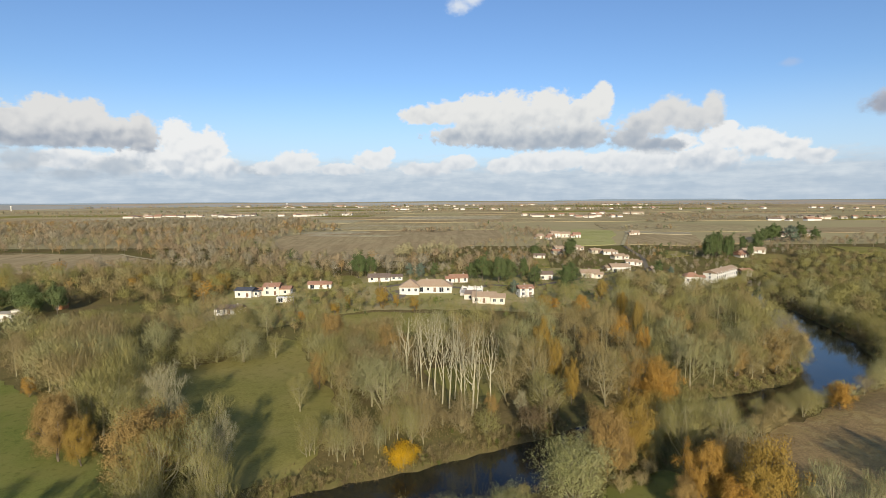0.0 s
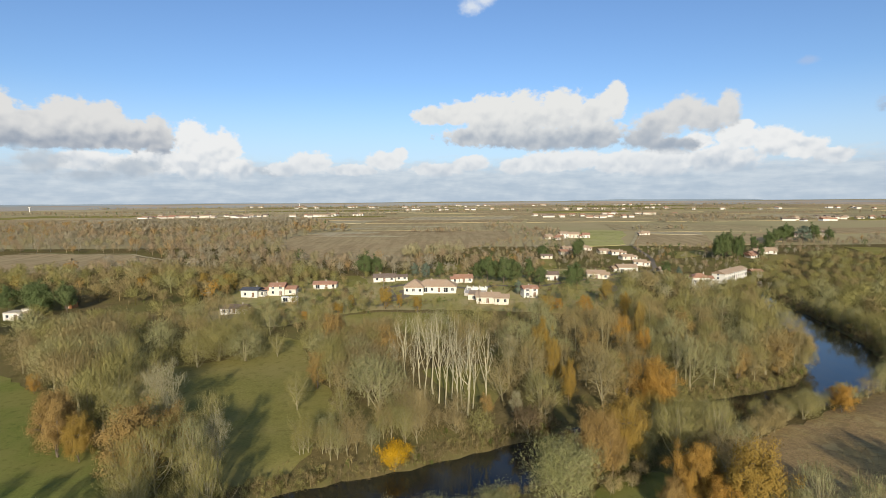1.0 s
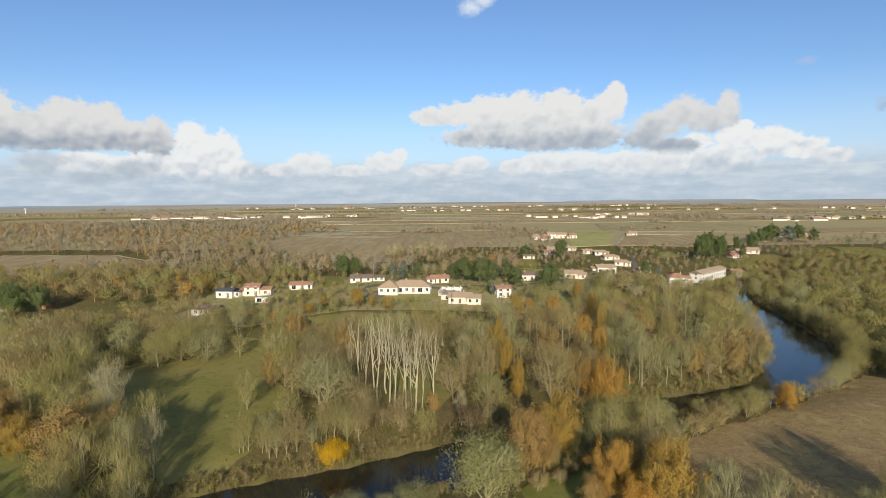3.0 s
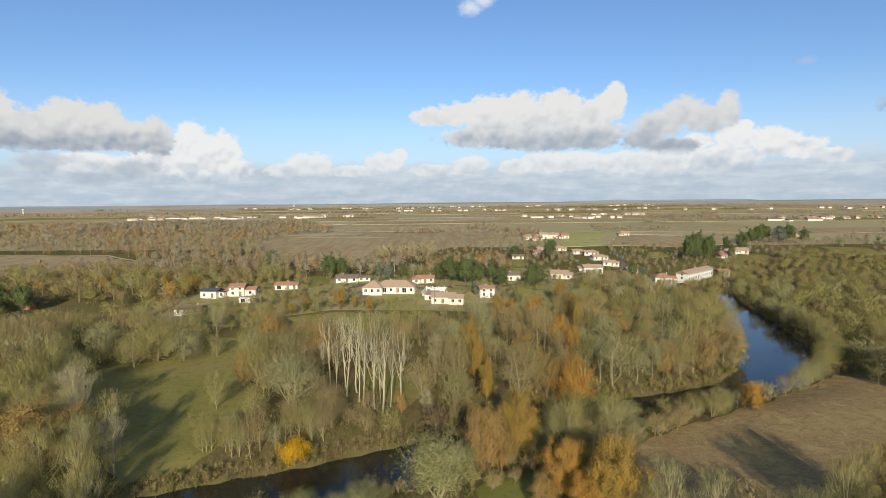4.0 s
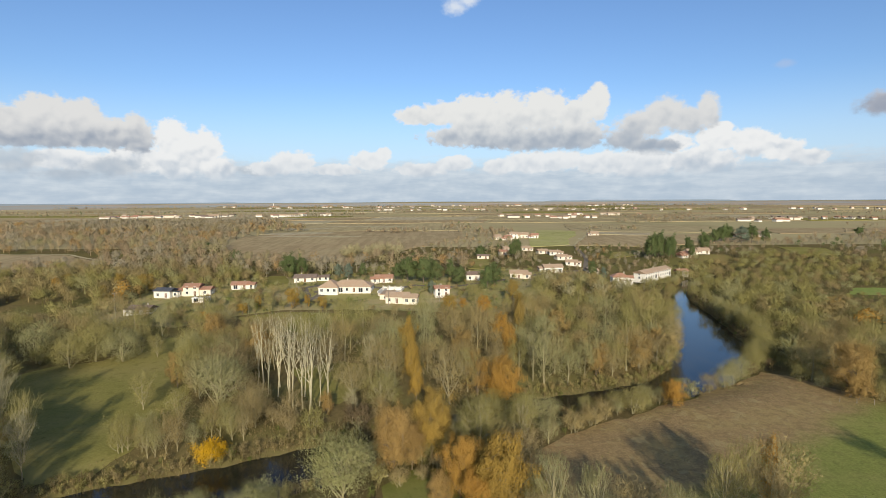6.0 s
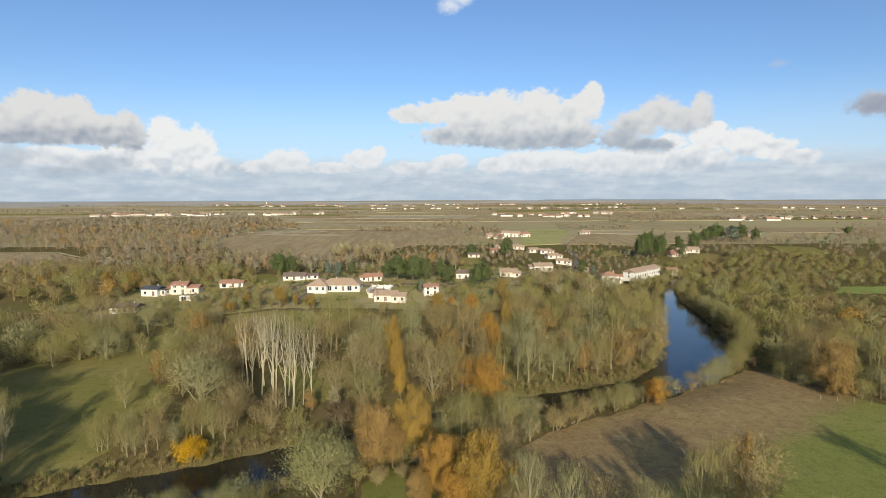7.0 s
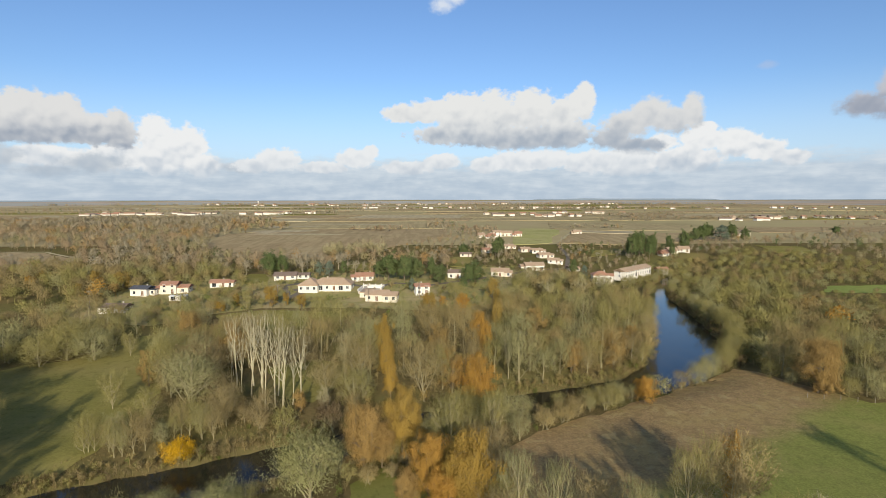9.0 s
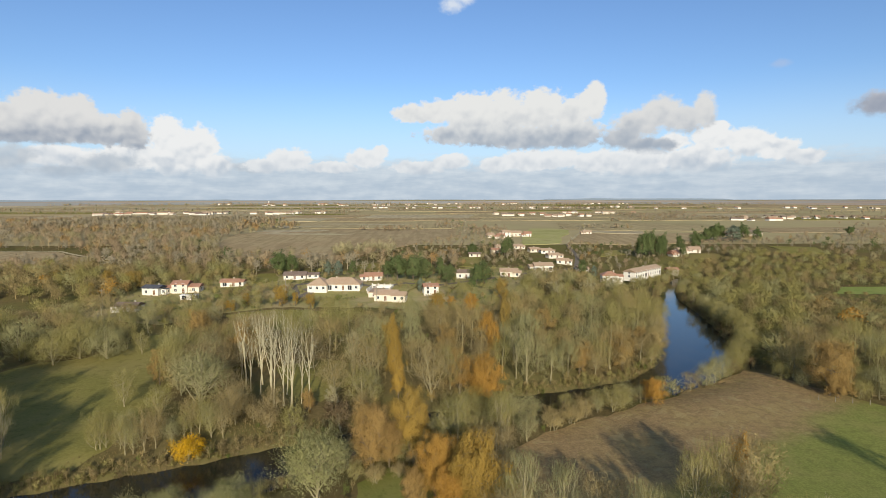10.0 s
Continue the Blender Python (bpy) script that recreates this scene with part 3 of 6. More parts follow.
# low hills that close the view, the blue of haze put into their colour
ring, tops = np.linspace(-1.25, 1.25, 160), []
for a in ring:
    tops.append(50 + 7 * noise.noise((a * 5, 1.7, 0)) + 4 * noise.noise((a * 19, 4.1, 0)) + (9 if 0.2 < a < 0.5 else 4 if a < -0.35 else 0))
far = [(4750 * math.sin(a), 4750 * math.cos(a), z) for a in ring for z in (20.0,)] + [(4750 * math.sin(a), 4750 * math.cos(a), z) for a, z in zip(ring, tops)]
HAZED_HILLS = plain("hazed_hills", (0.20, 0.25, 0.31), 0.95)
# lower strip of land: browns mixed with grey-blue, haze painted into the colour
HAZED_DISTANCE, N, bsdf = material("hazed_distance")
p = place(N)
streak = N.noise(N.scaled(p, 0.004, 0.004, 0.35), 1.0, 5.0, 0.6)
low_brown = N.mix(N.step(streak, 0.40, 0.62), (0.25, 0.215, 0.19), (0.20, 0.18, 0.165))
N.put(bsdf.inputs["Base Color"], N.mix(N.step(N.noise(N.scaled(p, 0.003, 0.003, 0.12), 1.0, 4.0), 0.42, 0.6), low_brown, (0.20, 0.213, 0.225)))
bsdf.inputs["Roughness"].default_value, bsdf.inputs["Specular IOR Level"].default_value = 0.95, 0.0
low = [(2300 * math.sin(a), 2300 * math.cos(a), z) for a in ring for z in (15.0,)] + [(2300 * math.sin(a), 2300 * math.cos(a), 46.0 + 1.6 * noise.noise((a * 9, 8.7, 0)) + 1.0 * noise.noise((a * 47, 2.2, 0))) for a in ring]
tagged(new("backdrop", mesh_of("backdrop", low, [(i, i + 1, 161 + i, 160 + i) for i in range(159)], [HAZED_DISTANCE], None, True)), "distant farmland on the horizon with pale haze in its colour", "distance", kind="structure")
tagged(new("backdrop", mesh_of("backdrop", far, [(i, i + 1, 161 + i, 160 + i) for i in range(159)], [HAZED_HILLS], None, True)), "low wooded hills on the horizon, coloured haze blue", "hills", kind="structure")


def strip(name, line, width, mat, label, lift=0.16):
    """A lane or path that follows the land."""
    pts = []
    for (ax, ay), (bx, by) in zip(line, line[1:]):
        n = max(1, int(math.hypot(bx - ax, by - ay) / 3))
        pts += [(ax + (bx - ax) * i / n, ay + (by - ay) * i / n) for i in range(n)]
    pts.append(line[-1])
    v = []
    for i, (x, y) in enumerate(pts):
        (ax, ay), (bx, by) = pts[max(i - 1, 0)], pts[min(i + 1, len(pts) - 1)]
        n = math.hypot(bx - ax, by - ay)
        for s in (-1, 0, 1):
            qx, qy = x - s * (by - ay) / n * width / 2, y + s * (bx - ax) / n * width / 2
            v.append((qx, qy, ground_z(qx, qy) + lift))
    f = [(3 * i + j, 3 * i + 3 + j, 3 * i + 4 + j, 3 * i + 1 + j) for i in range(len(pts) - 1) for j in (0, 1)]
    f = [tuple(reversed(q)) for q in f]
    return tagged(new(name, mesh_of(name, v, f, [mat], None, True)), label, "road", kind="structure")


strip("road", [(-24, 238), (-25, 248), (-30, 262), (-20, 268), (0, 264), (14, 258), (24, 268), (40, 264), (62, 280), (90, 304), (112, 328), (130, 345), (140, 380), (150, 450)], 3.0, ASPHALT, "narrow grey village lane")
strip("driveway", [(-24, 240), (-20, 246), (-19, 252), (-23, 256)], 4.5, ASPHALT, "dark curved driveway beside the villa", 0.2)
strip("track", [(150, 455), (205, 602), (330, 580), (392, 556), (520, 548)], 2.4, STUBBLE, "pale grassy farm track between vineyards", 0.75)
strip("track", [(186, 640), (300, 765), (380, 806)], 2.4, STUBBLE, "pale grassy farm track between vineyards", 0.8)
strip("track", [(-345, 424), (-250, 420), (-204, 382)], 3.0, STUBBLE, "pale grassy headland beside a ploughed field", 0.12)

# ---- houses ----
def part(name, me, parent, label="", m=None):
    """One mesh as a part of a thing, placed in the thing's own space."""
    ob = new(name, me)
    ob.parent = parent
    if m is not None:
        ob.matrix_basis = m
    return tagged(ob, label)


def bm_mesh(name, bm, mat):
    me = bpy.data.meshes.new(name)
    bm.to_mesh(me)
    bm.free()
    me.materials.append(mat)
    return me


def box(x0, x1, y0, y1, z0, z1, bevel=0.0, bm=None):
    bm = bm or bmesh.new()
    made = bmesh.ops.create_cube(bm, size=1.0, matrix=Matrix.LocRotScale(((x0 + x1) / 2, (y0 + y1) / 2, (z0 + z1) / 2), None, (x1 - x0, y1 - y0, z1 - z0)))
    if bevel:
        edges = {e for v in made["verts"] for e in v.link_edges}
        bmesh.ops.bevel(bm, geom=list(edges), offset=bevel, segments=1, affect="EDGES")
    return bm


def solid(name, verts, faces, mat):
    me = bpy.data.meshes.new(name)
    me.from_pydata(verts, [], faces)
    me.materials.append(mat)
    return me


def roof_mesh(w, d, z, rise, kind, mat, over=0.45, thick=0.18):
    """Gable (ridge along x or y) or hipped roof with eaves and a real thickness."""
    x, y = w / 2 + over, d / 2 + over
    drop = over * rise / (d / 2 if kind != "gable_y" else w / 2)
    z0 = z - drop
    if kind == "hip":
        r = max(0.2, x - y) if x >= y else 0.2
        q = 0.2 if x >= y else max(0.2, y - x)
        top = [(-r, -q if x < y else 0, z + rise), (r, q if x < y else 0, z + rise)] if x >= y else [(0, -q, z + rise), (0, q, z + rise)]
    elif kind == "gable_y":
        top = [(0, -y, z + rise), (0, y, z + rise)]
    else:
        top = [(-x, 0, z + rise), (x, 0, z + rise)]
    base = [(-x, -y, z0), (x, -y, z0), (x, y, z0), (-x, y, z0)]
    v = base + top
    if kind == "gable_y" or (kind == "hip" and x < y):
        f = [(0, 1, 4), (1, 2, 5, 4), (2, 3, 5), (3, 0, 4, 5)]
    else:
        f = [(0, 1, 5, 4), (1, 2, 5), (2, 3, 4, 5), (3, 0, 4)]
    n = len(v)
    v = v + [(a, b, c - thick) for a, b, c in v]
    under = [tuple(n + i for i in reversed(t)) for t in f]
    rim = [(i, (i + 1) % 4, n + (i + 1) % 4, n + i) for i in range(4)]
    rim = [tuple(reversed(t)) for t in rim]
    return solid("roof", v, f + under + rim, mat)


def wall_mesh(w, d, h, rise, kind, mat):
    """Walls with their gables, closed at the eaves."""
    x, y = w / 2, d / 2
    v = [(-x, -y, -1.5), (x, -y, -1.5), (x, y, -1.5), (-x, y, -1.5), (-x, -y, h), (x, -y, h), (x, y, h), (-x, y, h)]
    f = [(0, 1, 5, 4), (1, 2, 6, 5), (2, 3, 7, 6), (3, 0, 4, 7), (3, 2, 1, 0), (4, 5, 6, 7)]
    if kind == "gable":
        v += [(-x, 0, h + rise - 0.1), (x, 0, h + rise - 0.1)]
        f += [(7, 4, 8), (5, 6, 9)]
    elif kind == "gable_y":
        v += [(0, -y, h + rise - 0.1), (0, y, h + rise - 0.1)]
        f += [(4, 5, 8), (6, 7, 9)]
    return solid("wall", v, f, mat)


FRAMES = {}


def opening(parent, x, y, z, w, h, turn, kind="window", shutters=None):
    """A window (frame, pane, sill) or a door set into a wall face."""
    key = (round(w, 2), round(h, 2), kind)
    if key not in FRAMES:
        bm = bmesh.new()
        t = 0.09
        for a in ((-w / 2 - t, -w / 2, 0, h), (w / 2, w / 2 + t, 0, h), (-w / 2 - t, w / 2 + t, h, h + t), (-w / 2 - t, w / 2 + t, -t, 0), (-0.03, 0.03, 0, h)):
            box(a[0], a[1], -0.06, 0.02, a[2], a[3], bm=bm)
        FRAMES[key] = (bm_mesh("window", bm, FRAME_WHITE), bm_mesh("pane", box(-w / 2, w / 2, -0.03, 0.0, 0, h), GLASS if kind == "window" else DOOR_BROWN))
    frame_me, pane_me = FRAMES[key]
    ob = part(kind, frame_me, parent, m=pose(x, y, z, 0, 0, turn))
    part("pane" if kind == "window" else "leaf", pane_me, ob)
    if shutters:
        for s in (-1, 1):
            part("shutter", bm_mesh("shutter", box(s * (w / 2 + 0.32) - 0.2, s * (w / 2 + 0.32) + 0.2, -0.09, -0.02, 0, h, 0.01), shutters), ob)
    return ob


HOUSES = []


def house(label, x, y, turn, blocks, wall=None, roof=None, chimneys=1, kind_name="house", group="", openings=True, seed=0, shutters=None, z=None, fine=True):
    """blocks: (ox, oy, width, depth, wall height, roof kind, rise); fronts look along -y of the house."""
    wall, roof = wall or WHITE_WALL, roof or TILE_TAN
    rng = random.Random(seed + int(x * 7 + y * 3))
    base = new(kind_name)
    base.matrix_basis = pose(x, y, ground_z(x, y) if z is None else z, 0, 0, turn)
    tagged(base, label, "house" if kind_name == "house" else kind_name, group)
    for i, (ox, oy, w, d, h, kind, rise) in enumerate(blocks):
        m = pose(ox, oy, 0)
        part("wall", wall_mesh(w, d, h, rise if kind != "flat" else 0, kind, wall), base, m=m)
        if kind == "flat":
            part("roof", bm_mesh("roof", box(-w / 2 - 0.15, w / 2 + 0.15, -d / 2 - 0.15, d / 2 + 0.15, h + 0.004, h + 0.26, 0.03), roof), base, m=m)
        else:
            top = part("roof", roof_mesh(w, d, h + 0.06, rise, kind, roof), base, m=m)
            if i < chimneys:
                cx = rng.uniform(-0.3, 0.3) * w if kind != "gable_y" else 0.2 * w
                bm = box(cx - 0.24, cx + 0.24, 0.25, 0.7, h + rise * 0.3, h + rise + 0.5, 0.03)
                box(cx - 0.3, cx + 0.3, 0.19, 0.76, h + rise + 0.5, h + rise + 0.6, bm=bm)
                part("chimney", bm_mesh("chimney", bm, STONE_WALL), top)
        if not openings:
            continue
        floors = 2 if h > 4.0 else 1
        for fl in range(floors):
            zz = 0.8 + fl * (h - 2.0)
            n = max(1, int(w / 3.0))
            for j in range(n):
                px = ox - w / 2 + w * (j + 0.5) / n
                if fl == 0 and i == 0 and j == n // 2:
                    opening(base, px, oy - d / 2, 0.1, 1.1, 2.1, 0, "door")
                else:
                    big = fl == 0 and rng.random() < 0.18
                    opening(base, px, oy - d / 2, 0.15 if big else zz, 1.9 if big else 1.1, 2.1 if big else 1.3, 0, "window", None if big else shutters)
            if fine:
                for s, a in ((-1, -90), (1, 90)):
                    for j in range(max(1, int(d / 4.5))):
                        py = oy - d / 2 + d * (j + 0.5) / max(1, int(d / 4.5))
                        opening(base, ox + s * w / 2, py, zz, 1.0, 1.2, a, "window")
    reach = max(math.hypot(abs(b[0]) + b[2] / 2, abs(b[1]) + b[3] / 2) for b in blocks)
    HOUSES.append((x, y, reach))
    return base


house("white rendered two-storey house with a dark slate roof", -91, 249, -8, [(0, 0, 8.0, 6.5, 3.3, "gable", 1.0), (5.2, 1, 2.4, 4, 2.4, "flat", 0)], WHITE_WALL, TILE_SLATE)
house("cream two-storey house with balcony and red tile roof", -80, 253, 4, [(0, 0, 7.0, 7, 4.3, "gable", 1.2), (6.0, 0.5, 5.0, 6, 2.9, "gable", 1.0), (-5.6, 0.6, 4.2, 6, 2.4, "gable", 0.9)], CREAM_WALL, TILE_RED)
house("low white house with a long red tile roof", -62, 266, 3, [(0, 0, 8.5, 6, 2.3, "gable", 1.2), (5.4, -0.6, 3, 5, 2.4, "gable", 0.8)], WHITE_WALL, TILE_RED)
house("low white bungalow with a brown tile roof", -87, 221, -4, [(0, 0, 9, 6, 2.3, "gable", 1.1), (-3.2, -3.6, 3.5, 3, 2.2, "flat", 0)], WHITE_WALL, TILE_BROWN)
house("long low white house with a brown tile roof", -33, 278, 6, [(0, 0, 11, 8, 2.3, "gable", 1.4), (8.8, 1, 6, 6, 2.2, "gable", 0.8)], WHITE_WALL, TILE_BROWN)
house("large white villa with a hipped tan tile roof", -8, 256, -3, [(2.5, 0, 19, 9, 3.0, "hip", 2.4), (-7.5, -1.8, 9, 11, 3.0, "hip", 2.8)], WHITE_WALL, TILE_TAN, 1)
house("white house with a bright red tile roof", 7.5, 276, 4, [(0, 0, 9, 6.5, 2.4, "gable", 1.4), (-4.5, -3.2, 4, 3.5, 2.4, "gable", 0.8)], WHITE_WALL, TILE_RED)
house("cream stone house with tan roof and walled terrace", 17.8, 236, -6, [(0, 0, 10, 7, 3.0, "gable", 1.5), (6.0, -1.5, 6, 6, 2.8, "gable", 1.2), (-6.5, 9, 5, 12, 2.5, "flat", 0)], CREAM_WALL, TILE_TAN)
house("small white two-storey house with a red gable roof", 37.0, 246, 10, [(0, 0, 6.6, 6.0, 4.05, "gable", 1.0)], WHITE_WALL, TILE_RED, shutters=FRAME_WHITE)
house("white house half hidden by dark conifers", 54, 287, 0, [(0, 0, 7, 6, 3.2, "gable", 1.3)], WHITE_WALL, TILE_BROWN)
house("cream house with a tan tile roof", 80, 296, -8, [(0, 0, 9.5, 7, 3.0, "gable", 1.5), (4.5, -2.5, 4, 4, 2.6, "gable", 0.9)], CREAM_WALL, TILE_TAN)
house("white villa with pale tile roof", 103, 318, 4, [(0, 0, 11, 7.5, 3.4, "gable", 1.5), (-5.5, 1.2, 5, 6, 2.7, "gable", 1.0)], WHITE_WALL, TILE_TAN)
house("white house with a red hipped roof by the river", 137, 299, -6, [(0, 0, 9, 7, 3.6, "hip", 1.8), (5.2, 1.5, 4, 5, 2.8, "gable", 1.0)], WHITE_WALL, TILE_RED, z=4.6)
house("long white riverside farmhouse with a tan tile roof", 162.5, 317, 44, [(0, 0, 34, 7, 4.1, "gable", 1.5)], WHITE_WALL, TILE_TAN, 1, z=4.9)
house("stone cottage with a tan tile roof among garden trees", 192, 345, 10, [(0, 0, 7, 5, 2.6, "gable", 1.1)], STONE_WALL, TILE_RED)
house("low white house with a flat terrace roof", -171, 212, 4, [(0, 0, 10, 6, 2.7, "flat", 0), (2.5, 1, 3.5, 3, 3.7, "flat", 0)], WHITE_WALL, STONE_WALL)
house("small orange plank hut with a brown roof", -163, 229, -6, [(0, 0, 4.5, 3.5, 2.4, "gable", 0.8)], plain("orange_planks", (0.42, 0.20, 0.09), 0.7), TILE_BROWN, 0, fine=False)
house("small white shed on the slope", 67, 379, -8, [(0, 0, 8, 4.5, 2.4, "gable", 0.9)], CREAM_WALL, TILE_BROWN, 0, fine=False)
for i, (x, y, t, w, wall, roof) in enumerate([(114, 409, 12, 9, CREAM_WALL, TILE_TAN), (122, 401, -8, 9, WHITE_WALL, TILE_TAN), (122, 379, 14, 10, CREAM_WALL, TILE_TAN), (124, 357, -10, 9, WHITE_WALL, TILE_TAN), (131, 337, 6, 6, CREAM_WALL, TILE_TAN),
                                             (105, 430, 0, 8, CREAM_WALL, TILE_TAN), (90, 425, 8, 8, STONE_WALL, TILE_TAN), (84, 405, 8, 7, CREAM_WALL, TILE_RED)]):
    house("cream village house with a tan tile roof", x, y, t, [(0, 0, w * 0.85, 6, 2.5, "gable", 1.2), (w * 0.5, -1, w * 0.35, 4.5, 2.1, "gable", 0.8)], wall, roof, group="village houses on the slope", fine=False)
for i, (x, y, t, w, h, wall, roof) in enumerate([(108, 528, 4, 8, 4.5, WHITE_WALL, TILE_TAN), (118, 532, 0, 11, 3.4, CREAM_WALL, TILE_TAN), (129, 527, -6, 7, 3.2, WHITE_WALL, TILE_RED), (92, 520, 12, 6, 2.8, CREAM_WALL, TILE_TAN), (101, 512, 0, 7, 2.6, CREAM_WALL, TILE_RED), (194, 552, -4, 8, 2.4, CREAM_WALL, TILE_TAN),
                                                (222, 398, 6, 7, 2.5, CREAM_WALL, TILE_TAN), (234, 404, -10, 8, 2.5, WHITE_WALL, TILE_TAN), (212, 386, 15, 6, 2.4, CREAM_WALL, TILE_RED), (330, 520, 0, 12, 3.4, STONE_WALL, TILE_BROWN), (352, 530, 8, 16, 3.6, STONE_WALL, TILE_BROWN)]):
    house("farmhouse with pale walls and a tile roof on the upper plain", x, y, t, [(0, 0, w, 8, h, "gable", 1.8), (-w * 0.55, -1.5, w * 0.5, 6, h * 0.7, "gable", 1.2)], wall, roof, group="farms above the village", fine=False)
house("low white garden shed with a flat roof", -70, 238, 4, [(0, 0, 7, 3, 1.9, "flat", 0)], WHITE_WALL, FRAME_WHITE, 0, fine=False)
# far villages: plain small houses
rng = random.Random(11)
FAR = []
for cx, cy, sx, sy, n in ((-560, 1080, 50, 50, 15), (-470, 1100, 70, 60, 7), (-330, 1085, 90, 60, 17), (-230, 1110, 40, 30, 5), (270, 950, 40, 20, 9), (200, 1000, 50, 40, 8), (360, 1080, 80, 30, 8), (545, 835, 50, 34, 8), (650, 840, 80, 40, 11), (770, 830, 70, 40, 6), (60, 1500, 200, 40, 10), (420, 1500, 200, 60, 14), (-250, 1900, 300, 60, 16), (900, 1400, 300, 60, 16), (300, 2080, 500, 80, 18), (-600, 2020, 300, 80, 10)):
    for i in range(n):
        FAR.append((cx + rng.uniform(-sx, sx), cy + rng.uniform(-sy, sy), rng))
for x, y, _ in FAR:
    w = (rng.uniform(6, 12) if rng.random() < 0.85 else rng.uniform(14, 24)) * (1.15 if x < -180 else 1.0)
    scale = 1.0 + max(0, y - 1300) / 2600
    h = rng.uniform(2.2, 4.8)
    house("far house with pale walls and tile roof", x, y, rng.uniform(-25, 25), [(0, 0, w * scale, 8, h, "gable", 1.8)], rng.choice([WHITE_WALL, WHITE_WALL, CREAM_WALL]), rng.choice([TILE_TAN, TILE_RED, TILE_BROWN, TILE_TAN]), 0, group="far village houses", openings=False)

# walled terrace, poles and posts
terrace = new("terrace")
terrace.matrix_basis = pose(13.2, 252, ground_z(13.2, 252) + 0.2, 0, 0, -6)
tagged(terrace, "white walled garden terrace behind the cream house", "terrace")
part("paving", bm_mesh("paving", box(-5, 5, -6, 7, -1.5, 0.5, 0.03), plain("terrace_paving", (0.55, 0.50, 0.43), 0.8)), terrace)
for x0, x1, y0, y1 in ((-5.2, -4.9, -6, 7.2), (-5.2, 5, 7.0, 7.3), (-2.5, 5.2, 2.6, 2.9), (4.9, 5.2, -4, 7.2)):
    part("parapet", bm_mesh("parapet", box(x0, x1, y0, y1, 0.504, 1.5, 0.03), WHITE_WALL), terrace)
for i in range(4):
    part("pillar", bm_mesh("pillar", box(-4.6 + 2.9 * i, -4.2 + 2.9 * i, 2.95, 3.35, 0.504, 2.6, 0.03), WHITE_WALL), terrace)


def post_mesh(height, r):
    bm = bmesh.new()
    bmesh.ops.create_cone(bm, cap_ends=True, segments=7, radius1=r, radius2=r * 0.7, depth=height, matrix=Matrix.Translation((0, 0, height / 2 - 0.3)))
    return bm_mesh("post", bm, POST_GREY)


POLE, POST = post_mesh(8.5, 0.14), post_mesh(1.6, 0.09)
ARM = bm_mesh("crossarm", box(-0.8, 0.8, -0.06, 0.06, 7.5, 7.62, 0.01), POST_GREY)
CAP = bm_mesh("insulator", box(-0.05, 0.05, -0.05, 0.05, 7.624, 7.8, 0.015), FRAME_WHITE)
for x, y in ((-25, 232), (-29, 244), (14, 230), (-62, 222), (-100, 224), (36, 236), (64, 290), (150, 440), (178, 520), (206, 604)):
    pole = tagged(new("utility_pole"), "weathered wooden utility pole with a crossarm", "pole", "village utility poles")
    pole.matrix_basis = pose(x, y, ground_z(x, y), 0, 0, 20)
    part("pole", POLE, pole)
    part("crossarm", ARM, pole)
    for k in (-0.7, 0.0, 0.7):
        part("insulator", CAP, pole, m=pose(k, 0, 0))
for i in range(12):
    x, y = 131 + 3.4 * i, 122.5 - 0.95 * i
    tagged(new("fence_post", POST), "short weathered fence post at the field edge", "fence post", "fence posts of the field").matrix_basis = pose(x, y, ground_z(x, y), 3 * math.sin(i * 2.1), 3 * math.cos(i * 3.7), 0)

# ---- far landmarks ----
def water_tower(x, y, height):
    base = new("water_tower")
    base.matrix_basis = pose(x, y, ground_z(x, y))
    tagged(base, "slim white water tower near the horizon", "water tower", "far water towers")
    bm = bmesh.new()
    bmesh.ops.create_cone(bm, cap_ends=True, segments=14, radius1=1.6, radius2=1.2, depth=height * 0.75, matrix=Matrix.Translation((0, 0, height * 0.375)))
    part("shaft", bm_mesh("shaft", bm, WHITE_WALL), base)
    bm = bmesh.new()
    bmesh.ops.create_cone(bm, cap_ends=True, segments=18, radius1=1.4, radius2=3.0, depth=height * 0.12, matrix=Matrix.Translation((0, 0, height * 0.81)))
    bmesh.ops.create_cone(bm, cap_ends=True, segments=18, radius1=3.0, radius2=2.9, depth=height * 0.12, matrix=Matrix.Translation((0, 0, height * 0.93)))
    part("tank", bm_mesh("tank", bm, WHITE_WALL), base)


for x, y, height in ((-600, 2103, 15), (-1297, 1641, 16)):
    water_tower(x, y, height)


def bar(bm, a, b, r):
    a, b = Vector(a), Vector(b)
    turn = (b - a).to_track_quat("Z", "Y").to_matrix().to_4x4()
    bmesh.ops.create_cone(bm, cap_ends=True, segments=4, radius1=r, radius2=r, depth=(b - a).length, matrix=Matrix.Translation((a + b) / 2) @ turn)


